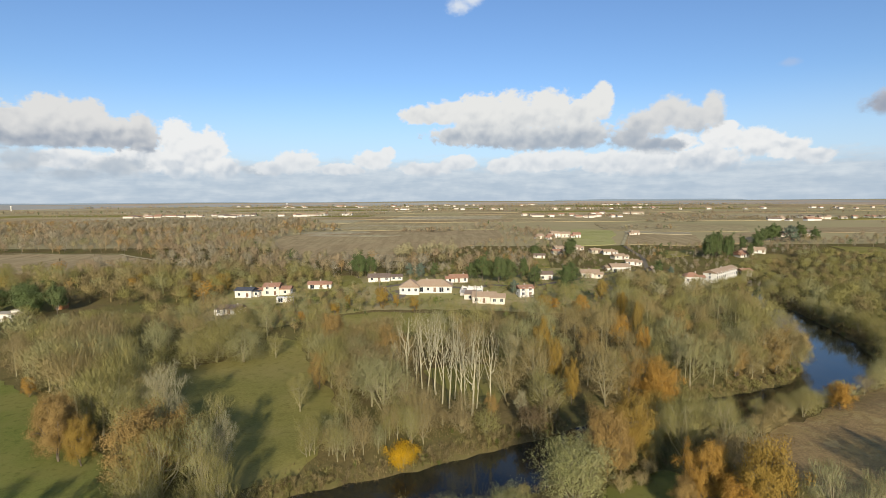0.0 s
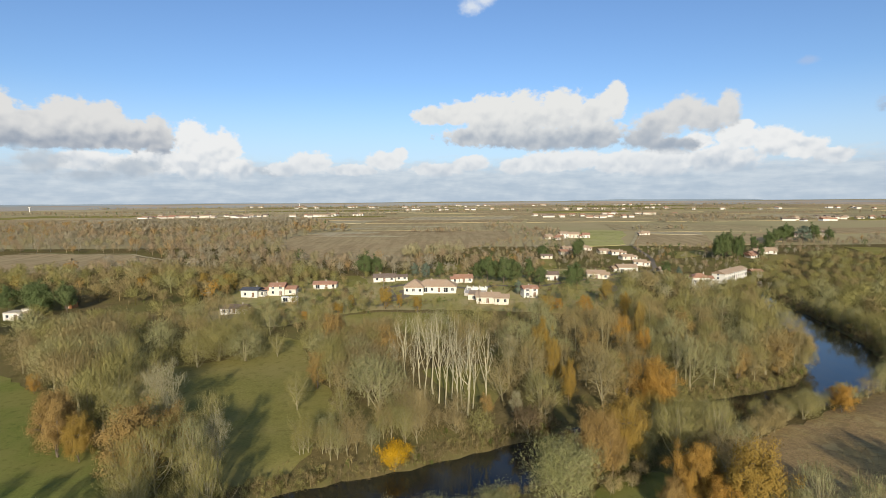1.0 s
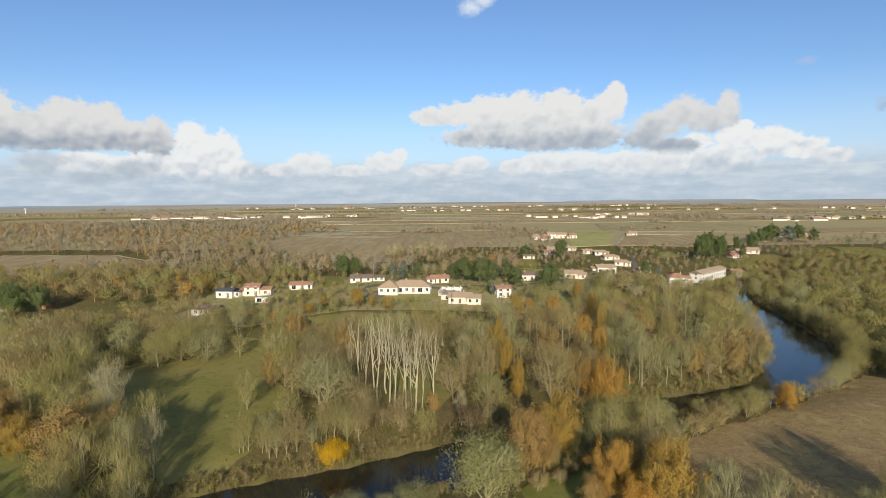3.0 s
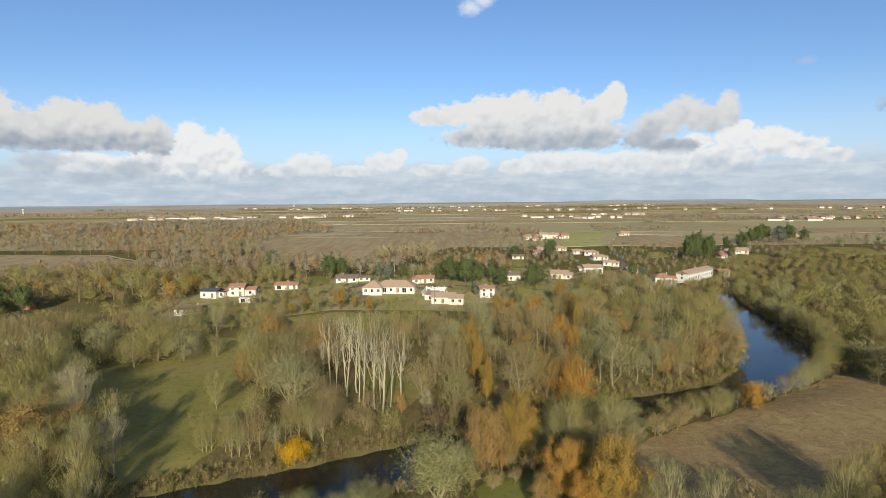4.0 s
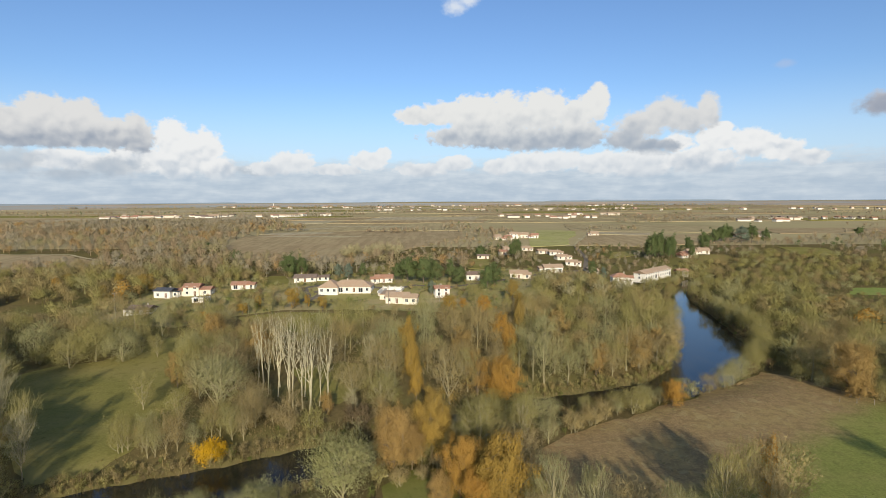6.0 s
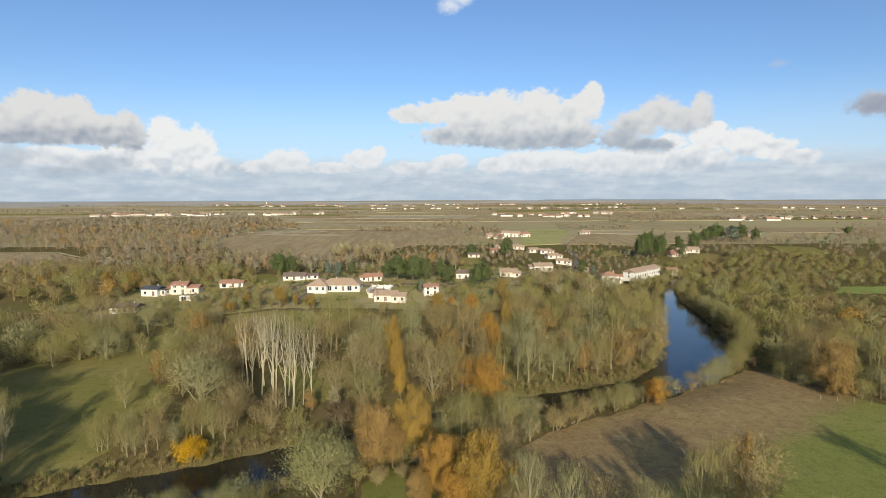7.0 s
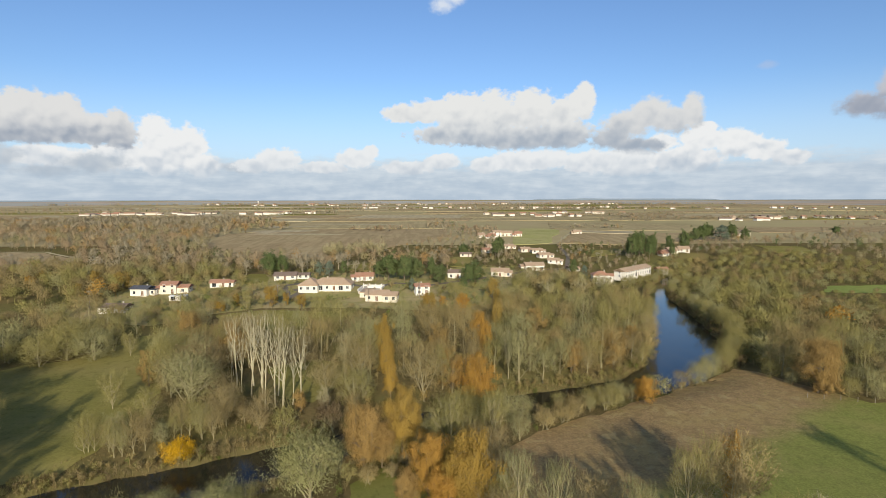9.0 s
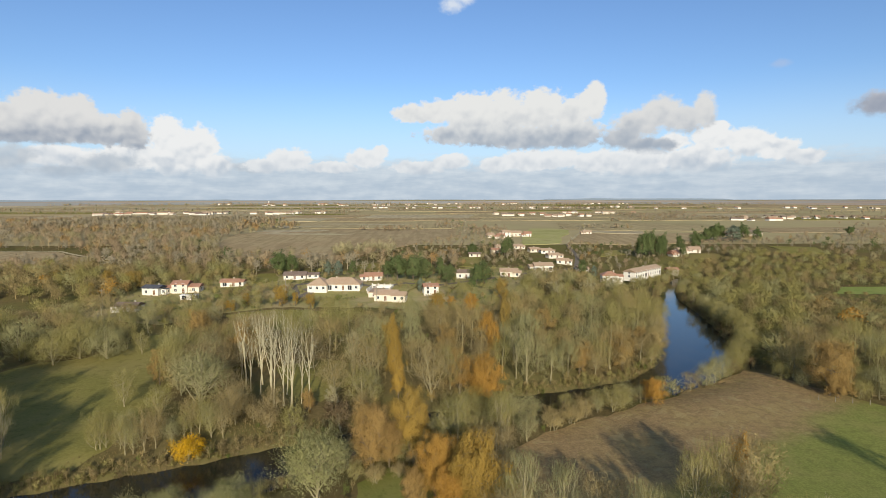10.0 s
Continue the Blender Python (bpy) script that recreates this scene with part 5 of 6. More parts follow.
# trees that stand out, one by one: kind, x, y, height, width factor
for kind, x, y, h, w in [
        (YELLOW[0], -8.0, 97.5, 4.6, 1.0),
        (OAK_O[1], 40.2, 215.3, 8.0, 1.1), (OAK_O[0], 53.3, 208.5, 9.0, 1.05), (OAK_O[1], 65.9, 199.1, 12.5, 0.45), (OAK_O[0], 56.1, 171.2, 11.0, 0.8), (OAK_O[1], -43.8, 215.8, 5.0, 1.2), (OAK_O[1], -105.5, 259.2, 9.0, 1.1), (OAK_T[1], -95.1, 251.8, 8.0, 1.0), (BUSHY[0], -67.6, 158.8, 11.0, 1.15), (BUSHY[1], -60.0, 159.1, 10.0, 1.1), (BUSHY[0], -71.5, 153.0, 9.0, 1.1), (OAK_T[0], 93.2, 149.9, 11.0, 1.0), (OAK_T[1], 80.8, 146.3, 10.0, 1.0), (OAK_T[1], 104.9, 158.2, 11.0, 0.9), (BUSHY[0], 85.4, 148.4, 9.0, 0.9), (OAK_T[0], 42.5, 157.3, 10.0, 0.9), (OAK_O[2], -31.9, 135.3, 10.0, 0.7), (BROWN[0], 5.1, 148.0, 11.0, 0.9), (OAK_O[1], 70.2, 211.5, 8.0, 0.9), (OAK_T[1], 71.8, 153.5, 10.0, 1.0), (OAK_T[0], 79.6, 145.3, 9.0, 0.9),
        (ASH[0], 44.1, 110.0, 8.5, 0.8), (BUSHY[0], 49.5, 110.5, 7.0, 0.85), (ASH[1], 55.0, 113.0, 7.0, 0.8), (BUSHY[1], 60.5, 114.5, 5.5, 0.8), (ASH[0], 69.0, 117.0, 5.5, 0.8), (BUSHY[0], 77.0, 120.0, 5.0, 0.8), (SHRUB[0], 58.9, 106.8, 3.0, 1.1), (SHRUB[3], 64.3, 109.0, 2.8, 1.2), (SHRUB[0], 70.2, 112.1, 2.6, 1.2), (SHRUB[0], 53.3, 103.1, 3.0, 1.1), (BUSHY[1], 84.5, 123.0, 5.5, 0.85),
        (WILLOW[0], 20.5, 81.5, 12.0, 1.0), (WILLOW[1], 9.0, 74.0, 7.0, 1.0), (WILLOW[1], 0.0, 73.0, 6.5, 1.0),
        (OAK_N[2], 28.2, 90.5, 13.5, 0.78), (OAK_N[1], 34.5, 96.5, 13.5, 0.80), (OAK_N[0], 39.6, 79.5, 12.0, 0.74), (OAK_N[1], 45.2, 73.5, 15.0, 0.68), (OAK_N[2], 36.0, 78.0, 7.0, 0.8), (OAK_N[0], 41.5, 74.0, 9.0, 0.85), (OAK_N[2], 31.0, 92.0, 8.5, 0.8), (OAK_N[1], 42.5, 82.0, 9.0, 0.9), (SHRUB[3], 29.0, 86.0, 3.2, 1.0), (SHRUB[0], 35.5, 91.5, 3.0, 1.0), (SHRUB[3], 40.0, 75.0, 3.4, 1.0), (SHRUB[1], 25.5, 88.0, 3.0, 1.0), (SHRUB[0], 33.0, 88.0, 2.6, 1.0),
        (OAK_N[1], 30.3, 126.0, 11.0, 0.46), (OAK_N[0], 51.5, 127.8, 13.0, 0.92), (OAK_O[1], 50.0, 124.5, 7.0, 0.8), (OAK_T[0], 45.5, 131.0, 11.0, 0.8), (OAK_N[0], 91.0, 121.6, 6.6, 1.0), (OAK_N[2], 136.0, 126.0, 14.0, 0.98), (OAK_N[2], 137.0, 124.0, 6.0, 1.2), (BUSHY[0], 131.5, 137.5, 5.0, 0.9), (BUSHY[1], 134.0, 132.5, 4.6, 0.9), (BUSHY[0], 142.0, 123.5, 5.0, 0.9), (BUSHY[1], 147.5, 121.5, 5.2, 0.9), (BUSHY[0], 153.0, 120.5, 5.0, 0.9), (SHRUB[1], 139.0, 127.5, 4.0, 1.1),
        (OAK_N[1], 27.0, 147.0, 15.5, 0.46), (OAK_N[1], 28.5, 137.0, 13.0, 0.44), (OAK_O[1], 62.0, 172.0, 15.0, 0.34), (OAK_O[0], 56.0, 150.0, 12.0, 0.5), (OAK_T[1], 76.0, 150.0, 11.5, 0.9), (OAK_T[0], 103.0, 162.0, 10.0, 0.9), (SLIM[1], 61.0, 140.0, 13.0, 0.6), (SLIM[1], 64.5, 142.0, 12.5, 0.6), (SHRUB[4], 18.5, 111.5, 6.0, 0.9), (BROWN[0], 23.0, 115.0, 7.0, 0.8), (OAK_O[2], 10.5, 117.5, 5.5, 0.8),
        (OAK_O[2], -35.0, 166.0, 13.5, 0.75), (OAK_O[0], -33.0, 153.0, 5.0, 0.9), (ASH[2], -17.0, 124.0, 13.0, 0.95), (ASH[0], -21.0, 113.0, 8.5, 0.9), (BROWN[0], -9.0, 121.0, 9.5, 0.9), (BROWN[2], -17.0, 138.0, 11.0, 0.95), (ASH[2], -23.0, 145.0, 12.0, 0.9), (OAK_O[0], -103.0, 131.5, 5.5, 0.8),
        (ASH[0], -49.0, 84.0, 12.0, 0.9), (ASH[0], -46.0, 78.0, 13.0, 0.85), (AIRY[0], -36.0, 80.0, 14.5, 0.8), (AIRY[1], -39.0, 84.5, 14.0, 0.8), (AIRY[0], -33.0, 75.5, 14.0, 0.75), (AIRY[0], -41.5, 95.5, 13.5, 0.75), (AIRY[2], -38.0, 90.5, 12.0, 0.7), (ASH[2], -42.0, 72.0, 11.0, 0.9), (ASH[4], -38.0, 77.0, 10.0, 0.9), (ASH[0], -44.0, 90.0, 13.0, 0.9), (ASH[1], -53.0, 92.0, 12.0, 0.9), (OAK_N[2], -72.0, 98.0, 13.0, 0.85), (OAK_N[1], -66.5, 96.0, 9.0, 0.8), (OAK_N[2], -76.0, 103.0, 11.0, 0.9),
        (BROWN[1], 86.5, 75.0, 13.0, 0.8), (OAK_N[0], 86.0, 76.5, 12.6, 0.28), (ASH[2], 77.5, 73.0, 12.5, 0.9), (ASH[4], 52.0, 71.0, 12.5, 0.85), (ASH[3], 57.0, 68.5, 12.0, 0.9), (BROWN[0], 62.0, 67.0, 11.5, 0.85), (ASH[2], 66.0, 62.0, 12.5, 0.9), (ASH[2], 43.5, 95.5, 13.0, 0.85), (ASH[2], 52.0, 98.0, 12.0, 0.9),
        (BUSHY[1], 111.0, 136.5, 6.0, 0.8), (BUSHY[0], 124.5, 147.5, 7.5, 0.8), (BUSHY[0], 130.5, 155.0, 8.0, 0.8), (BUSHY[1], 118.0, 143.0, 7.0, 0.8), (BUSHY[0], 136.5, 162.0, 8.0, 0.8), (ASH[1], 143.0, 172.0, 9.0, 0.85), (ASH[0], 147.0, 182.0, 9.5, 0.85), (BUSHY[0], 150.0, 193.0, 9.0, 0.8), (ASH[2], 152.5, 204.0, 9.5, 0.8), (ASH[0], 151.5, 209.0, 10.0, 0.8), (BUSHY[1], 154.5, 219.0, 6.5, 0.9), (ASH[2], 155.0, 227.0, 9.5, 0.75), (BUSHY[0], 159.5, 238.0, 6.0, 0.9), (ASH[1], 160.0, 247.0, 9.0, 0.8), (BUSHY[0], 165.5, 259.0, 6.0, 0.8), (BUSHY[0], 147.0, 289.0, 6.0, 0.8), (BUSHY[1], 153.5, 296.0, 6.0, 0.8), (ASH[0], 161.0, 302.0, 6.0, 0.9), (BUSHY[0], 168.0, 309.0, 5.5, 0.8), (BUSHY[1], 175.0, 316.0, 5.0, 0.8), (BUSHY[0], 158.0, 280.0, 6.0, 0.8), (BUSHY[1], 172.0, 284.0, 7.0, 0.9), (BUSHY[0], 166.0, 272.0, 6.0, 0.8), (ASH[0], 104.0, 156.0, 9.0, 0.9), (BROWN[1], 110.0, 167.0, 10.0, 0.9), (ASH[3], 115.0, 178.0, 11.0, 0.9), (ASH[0], 120.0, 192.0, 11.0, 0.9), (BROWN[1], 93.0, 149.0, 7.5, 0.9), (ASH[3], 84.0, 145.0, 8.5, 0.9), (ASH[1], 127.0, 208.0, 11.0, 0.9),
        (SLIM[0], 122.5, 66.0, 15.0, 1.0), (BUSHY[0], 154.0, 299.0, 4.0, 0.7), (BUSHY[1], 158.5, 303.5, 3.6, 0.8), (BUSHY[0], 163.5, 308.0, 4.2, 0.7), (BUSHY[1], 168.0, 312.5, 3.8, 0.8), (BUSHY[0], 173.0, 317.5, 4.4, 0.7), (BUSHY[1], 178.0, 322.0, 4.6, 0.8), (ASH[0], 184.0, 331.0, 7.0, 0.9), (ASH[2], 189.0, 335.0, 7.5, 0.9), (ASH[1], 194.0, 337.0, 7.0, 0.9), (ASH[2], 181.0, 338.0, 6.5, 0.9), (ASH[1], 80.5, 74.0, 13.0, 0.8), (BROWN[2], 83.0, 71.0, 12.0, 0.8),
        (BUSHY[0], -68.0, 164.0, 12.0, 1.12), (BUSHY[0], -59.0, 168.0, 8.5, 0.85), (BUSHY[1], -78.0, 164.0, 8.0, 0.9), (SHRUB[1], -82.0, 156.0, 5.0, 1.0),
        (ASH[0], -51.5, 163.5, 8.0, 0.85), (ASH[0], -33.0, 121.0, 9.5, 0.75), (BROWN[2], -96.0, 188.0, 8.0, 1.0),
        (ASH[2], -13.5, 117.0, 15.5, 1.05), (BROWN[0], -4.0, 112.0, 9.0, 0.9), (ASH[2], -20.0, 131.0, 10.0, 0.9), (BROWN[2], 4.0, 113.0, 8.0, 0.8),
        (OAK_O[1], -25.6, 224.0, 9.5, 0.8), (OAK_O[1], -20.0, 226.0, 6.0, 0.6), (OAK_O[1], -12.0, 219.0, 7.0, 0.75), (OAK_O[1], -40.0, 224.0, 6.0, 0.7), (BUSHY[0], 52.0, 232.0, 9.0, 0.85), (OAK_O[1], 68.0, 232.0, 10.5, 0.75), (OAK_O[0], 46.0, 222.0, 5.0, 1.0), (OAK_O[1], -118.0, 258.0, 9.5, 0.7), (OAK_O[1], -112.0, 236.0, 8.5, 0.65),
        (PINE[0], -166.0, 216.0, 13.0, 1.0), (PINE[1], -158.0, 220.0, 12.0, 0.9), (PINE[1], -174.0, 222.0, 12.5, 1.0), (PINE[0], -183.0, 220.0, 11.0, 1.0),
        (PINE[0], 20.0, 276.0, 13.0, 1.05), (PINE[1], 28.0, 273.0, 13.5, 1.05), (PINE[0], 34.0, 278.0, 11.0, 0.9), (PINE[1], 14.5, 279.0, 9.5, 0.8),
        (PINE[1], -46.0, 293.0, 13.0, 0.95), (PINE[0], -40.0, 297.0, 11.0, 0.85), (CEDAR[1], -12.0, 284.0, 8.5, 1.2), (CEDAR[0], -5.0, 287.0, 8.5, 1.0), (CEDAR[1], -18.0, 287.0, 8.0, 1.1),
        (CEDAR[1], 32.5, 248.0, 7.0, 1.0), (CEDAR[0], 45.0, 268.0, 9.5, 1.2), (PINE[0], 47.0, 275.0, 8.5, 0.8), (PINE[1], 60.0, 266.0, 11.0, 0.8), (CEDAR[0], 64.0, 270.0, 12.0, 1.2), (CEDAR[0], 57.0, 255.0, 6.5, 1.2), (CEDAR[0], 42.0, 282.0, 12.0, 0.8),
        (PINE[0], 92.0, 392.0, 13.0, 0.85), (PINE[1], 88.0, 380.0, 11.0, 0.7), (PINE[0], 66.0, 392.0, 8.0, 1.2), (CEDAR[0], 128.0, 322.0, 10.0, 1.1), (CEDAR[1], 133.0, 316.0, 8.0, 1.0),
        (PINE[0], 185.0, 378.0, 17.0, 0.66), (PINE[1], 191.0, 380.0, 18.5, 0.68), (PINE[0], 197.0, 376.0, 16.5, 0.62), (PINE[1], 202.0, 384.0, 15.0, 0.6), (PINE[0], 240.0, 415.0, 15.0, 0.7), (PINE[1], 226.0, 410.0, 12.0, 0.6), (CEDAR[0], 215.0, 380.0, 11.0, 0.8),
        (PINE[0], 276.0, 468.0, 13.0, 0.9), (PINE[1], 285.0, 474.0, 15.0, 0.9), (CEDAR[1], 300.0, 470.0, 15.0, 1.6), (PINE[0], 311.0, 474.0, 15.0, 0.9), (PINE[1], 293.0, 480.0, 15.0, 0.9), (PINE[0], 320.0, 468.0, 12.0, 0.9), (CEDAR[0], 268.0, 462.0, 9.0, 1.2), (PINE[1], 446.0, 526.0, 9.0, 1.2)]:
    if kind in ASH and math.hypot(x - 20, y) < 104:
        kind = rng.choice(AIRY if x > 50 else ASH_NEAR)
    plant(kind, x, y, h, w, rng=rng)
# the pale poplars of the clearing
for i, (x, y) in enumerate([(-12, 138), (-9.5, 134), (-7, 131), (-5.6, 136), (-4, 129), (-2, 132), (-0.5, 126), (1.2, 123), (2.5, 129), (4, 121.5), (5, 125), (6.2, 119), (7.5, 123), (10.5, 119.5), (-13.5, 144)]):
    plant(POPLAR[i % 4], x, y, rng.choice((12, 15, 17, 19, 20, 21)) * rng.uniform(0.94, 1.06), rng.uniform(0.75, 1.2), rng=rng)
# tall bare trees on the near side, whose long shadows streak the meadow and the field
for x, y, h in [(-63, 54, 15), (-57, 50, 17), (-53, 54, 14.5), (-48, 51, 16), (-44, 54, 14), (-40, 49, 17), (-36, 52, 15), (-31, 50, 16), (-70, 52, 15.5), (-78, 53, 15), (64, 51, 15.5), (70, 53, 15), (73.5, 49, 17), (80, 52, 15.5), (83.5, 53, 15), (89, 50, 16)]:
    plant(rng.choice(SLIM + AIRY), x, y, h, rng.uniform(0.75, 1.0), rng=rng)
# the row of young trees along the bank
for i in range(17):
    f = i / 16
    plant(rng.choice(ASH), -27 + 24 * f + rng.uniform(-1, 1), 95.5 + 11 * f + rng.uniform(-1.0, 4.5), rng.uniform(6, 8.5), 0.72, rng=rng)

SIGHT = [[(-178, 207), (-164, 207), (-146, 180), (-158, 176)], [(27, 113), (34, 118), (33, 140), (25, 140)], [(62, 62), (74, 66), (72, 100), (60, 96)], [(-101, 196), (-76, 196), (-79, 218), (-96, 218)], [(-100, 230), (-68, 230), (-72, 250), (-98, 247)]]
CLEAR = SIGHT + [MEADOW, GLADE, PASTURE, GREEN_LEFT, RIVER_FIELD_EDGE, NEAR_LAWN, FAR_GREEN] + [f[1] for f in FIELDS[:4]]


def scatter(poly, gap, rng, clear=CLEAR, limit=4000, water_gap=1.0):
    """Dart throwing in a polygon, kept off water, fields and houses."""
    xs, ys = [p[0] for p in poly], [p[1] for p in poly]
    cell, out = {}, []
    tries = int((max(xs) - min(xs)) * (max(ys) - min(ys)) / (gap * gap) * 5)
    px = np.array([rng.uniform(min(xs), max(xs)) for _ in range(tries)])
    py = np.array([rng.uniform(min(ys), max(ys)) for _ in range(tries)])
    ok = inside(px, py, poly)
    for c in clear:
        ok &= ~inside(px, py, c)
    ok &= river_gap(px, py) > water_gap
    for hx, hy, hr in HOUSES:
        ok &= np.hypot(px - hx, py - hy) > hr + 2.5
    for x, y in zip(px[ok].tolist(), py[ok].tolist()):
        i, j = int(x // gap), int(y // gap)
        if any(math.hypot(x - a, y - b) < gap for di in (-1, 0, 1) for dj in (-1, 0, 1) for a, b in cell.get((i + di, j + dj), ())):
            continue
        if any(math.hypot(x - a, y - b) < max(r, 1.5) for a, b, r in STOOD):
            continue
        cell.setdefault((i, j), []).append((x, y))
        out.append((x, y))
        if len(out) >= limit:
            break
    return out


STOOD = list(PLANTED)
WOODS = [
    # the wood inside the river's bend, lower towards the village
    ([(12, 112), (30, 120), (52, 133), (80, 141), (98, 150), (110, 170), (118, 196), (110, 205), (60, 200), (40, 180), (15, 178), (-12, 182), (-20, 170), (-14, 148), (0, 152), (18, 150)], 6.5, (8, 15.5), [(ASH, 10), (SLIM, 5), (BROWN, 2), (OAK_O, 0.35), (OAK_T, 0.4)]),
    ([(60, 202), (110, 207), (119, 200), (132, 232), (140, 262), (132, 282), (95, 282), (82, 262), (72, 225)], 6.3, (6.5, 11), [(ASH, 8), (SLIM, 7), (BROWN, 2)]),
    ([(-12, 108), (12, 110), (14, 118), (-6, 124), (-20, 120)], 3.8, (4, 7.5), [(ASH, 3), (BROWN, 2), (SHRUB, 3)]),
    ([(-41, 160), (-30, 138), (-22, 126), (-13, 138), (-15, 148), (-20, 170), (-44, 186)], 4.8, (8, 12.5), [(ASH, 5), (BROWN, 4), (OAK_T, 0.4)]),
    # belts on the near bank and towards the green field
    ([(-110, 140), (-97, 133), (-80, 112), (-62, 102), (-50, 80), (-44, 68), (-34, 78), (-37, 88), (-46, 97), (-62, 116), (-84, 142), (-100, 160)], 4.8, (11, 16), [(ASH, 2.5), (AIRY, 7), (BROWN, 1.2), ([OAK_N[2]], 0.5)]),
    ([(-200, 205), (-150, 165), (-110, 142), (-100, 160), (-80, 156), (-66, 172), (-60, 190), (-90, 205), (-120, 205)], 6.6, (6, 13.5), [(ASH[2:3] + BROWN, 7), (ASH, 3), (OAK_O, 0.3), (BUSHY, 1.5)]),
    ([(-260, 300), (-260, 215), (-190, 230), (-150, 236), (-110, 225), (-100, 240), (-104, 275), (-70, 285), (-60, 300), (-150, 312)], 7.0, (7, 12), [(ASH, 6), (BROWN, 5), (OAK_O, 0.6), (OAK_T, 0.6)]),
    ([(54, 100), (80, 121), (100, 131), (97, 125), (76, 112), (60, 98)], 3.6, (4, 7), [(ASH, 4), (BUSHY, 3), (SHRUB, 3)]),
    ([(104, 132), (128, 150), (136, 170), (152, 196), (146, 202), (150, 215), (158, 240), (166, 240), (160, 190), (148, 160), (130, 144)], 4.6, (5, 8.5), [(ASH, 4), (BUSHY, 4), (SHRUB, 1)]),
    ([(132, 150), (138, 134), (146, 122), (240, 106), (330, 140), (330, 258), (236, 262), (172, 268), (164, 230), (160, 190), (150, 165)], 6.3, (6.5, 12), [(ASH, 8), (BROWN, 3), (BUSHY, 5), (OAK_O, 0.15)]),
    ([(170, 272), (240, 272), (330, 296), (330, 380), (250, 392), (206, 372), (186, 340), (184, 305)], 5.4, (4.5, 8), [(ASH, 7), (BROWN, 3), (BUSHY, 3)]),
    # near bank below the camera's line
    ([(-40, 62), (-5, 76), (10, 82), (16, 72), (0, 55), (-30, 45)], 5.5, (3.5, 6), [(SHRUB, 5), (BUSHY, 3)]),
    ([(24, 93), (28, 104), (44, 113), (58, 113), (50, 100), (40, 93), (32, 94)], 3.2, (4, 7.5), [(ASH, 4), (BROWN, 3), (BUSHY, 2), (SHRUB, 2)]),
    ([(48, 90), (54, 95), (57, 84), (55, 62), (48, 60)], 4.6, (7, 11), [(ASH, 5), (BROWN, 3)]),
    # gardens and hedges round the houses
    ([(-110, 262), (-100, 212), (-60, 200), (-30, 222), (10, 222), (30, 226), (60, 214), (74, 228), (84, 264), (100, 286), (140, 290), (140, 330), (100, 330), (50, 300), (0, 300), (-60, 300)], 6.0, (2.2, 5.0), [(SHRUB, 5), (BUSHY, 3), (BROWN, 3), (ASH, 5)]),
    ([(-112, 250), (-108, 208), (-62, 198), (-34, 224), (-40, 250), (-56, 246), (-70, 238), (-100, 240)], 4.6, (4.0, 7.0), [(ASH, 6), (BROWN, 3), (BUSHY, 2), (SHRUB, 2)]),
    ([(-110, 262), (-100, 258), (-54, 262), (-44, 272), (-44, 300), (-100, 300)], 5.0, (4.5, 8.0), [(ASH, 6), (BROWN, 4), (BUSHY, 2)]),
    ([(40, 182), (60, 202), (72, 226), (60, 214), (30, 222), (8, 222), (8, 196), (-14, 188), (15, 180)], 5.0, (3.5, 6.0), [(ASH, 4), (BROWN, 2), (SHRUB, 3), (BUSHY, 2)]),
    ([(-62, 192), (-42, 186), (-38, 196), (-46, 212), (-30, 222), (-60, 212), (-92, 208)], 5.5, (4, 6.5), [(ASH, 5), (BUSHY, 3), (SHRUB, 2), (OAK_O, 0.4)]),
]
NEAR, MIDDLE, JOINED = 142.0, 228.0, {}
for poly, gap, (lo, hi), mix in WOODS:
    kinds, weights = [k for k, _ in mix], [w for _, w in mix]
    for x, y in scatter(poly, gap, rng):
        kind = rng.choice(rng.choices(kinds, weights)[0])
        h = rng.uniform(lo, hi)
        if kind is SHRUB[2] and y < 190:
            kind = SHRUB[1]
        if "shrub" in kind["name"]:
            h = min(h, 4.5)
        if x > 205 and 195 < y < 262:
            h = min(h, rng.uniform(2.6, 4.6) if x > 226 and y > 215 else rng.uniform(4.0, 6.0))
        far_off = math.hypot(x - 20, y)
        if far_off < NEAR or (far_off < MIDDLE and kind["name"] in ("bare_tree", "brown_tree", "oak_tree", "slender_tree")):
            slim = 1.0
            if far_off >= NEAR and kind["name"] != "oak_tree":
                slim = 0.68 if kind["name"] == "slender_tree" else 1.0
                kind = rng.choice(BROWN_LITE if kind["name"] == "brown_tree" else ASH_LITE)
            plant(kind, x, y, h, slim * rng.uniform(0.85, 1.15), rng=rng)
        else:
            JOINED.setdefault(kind["crown"].materials[0], []).append((x, y, h))

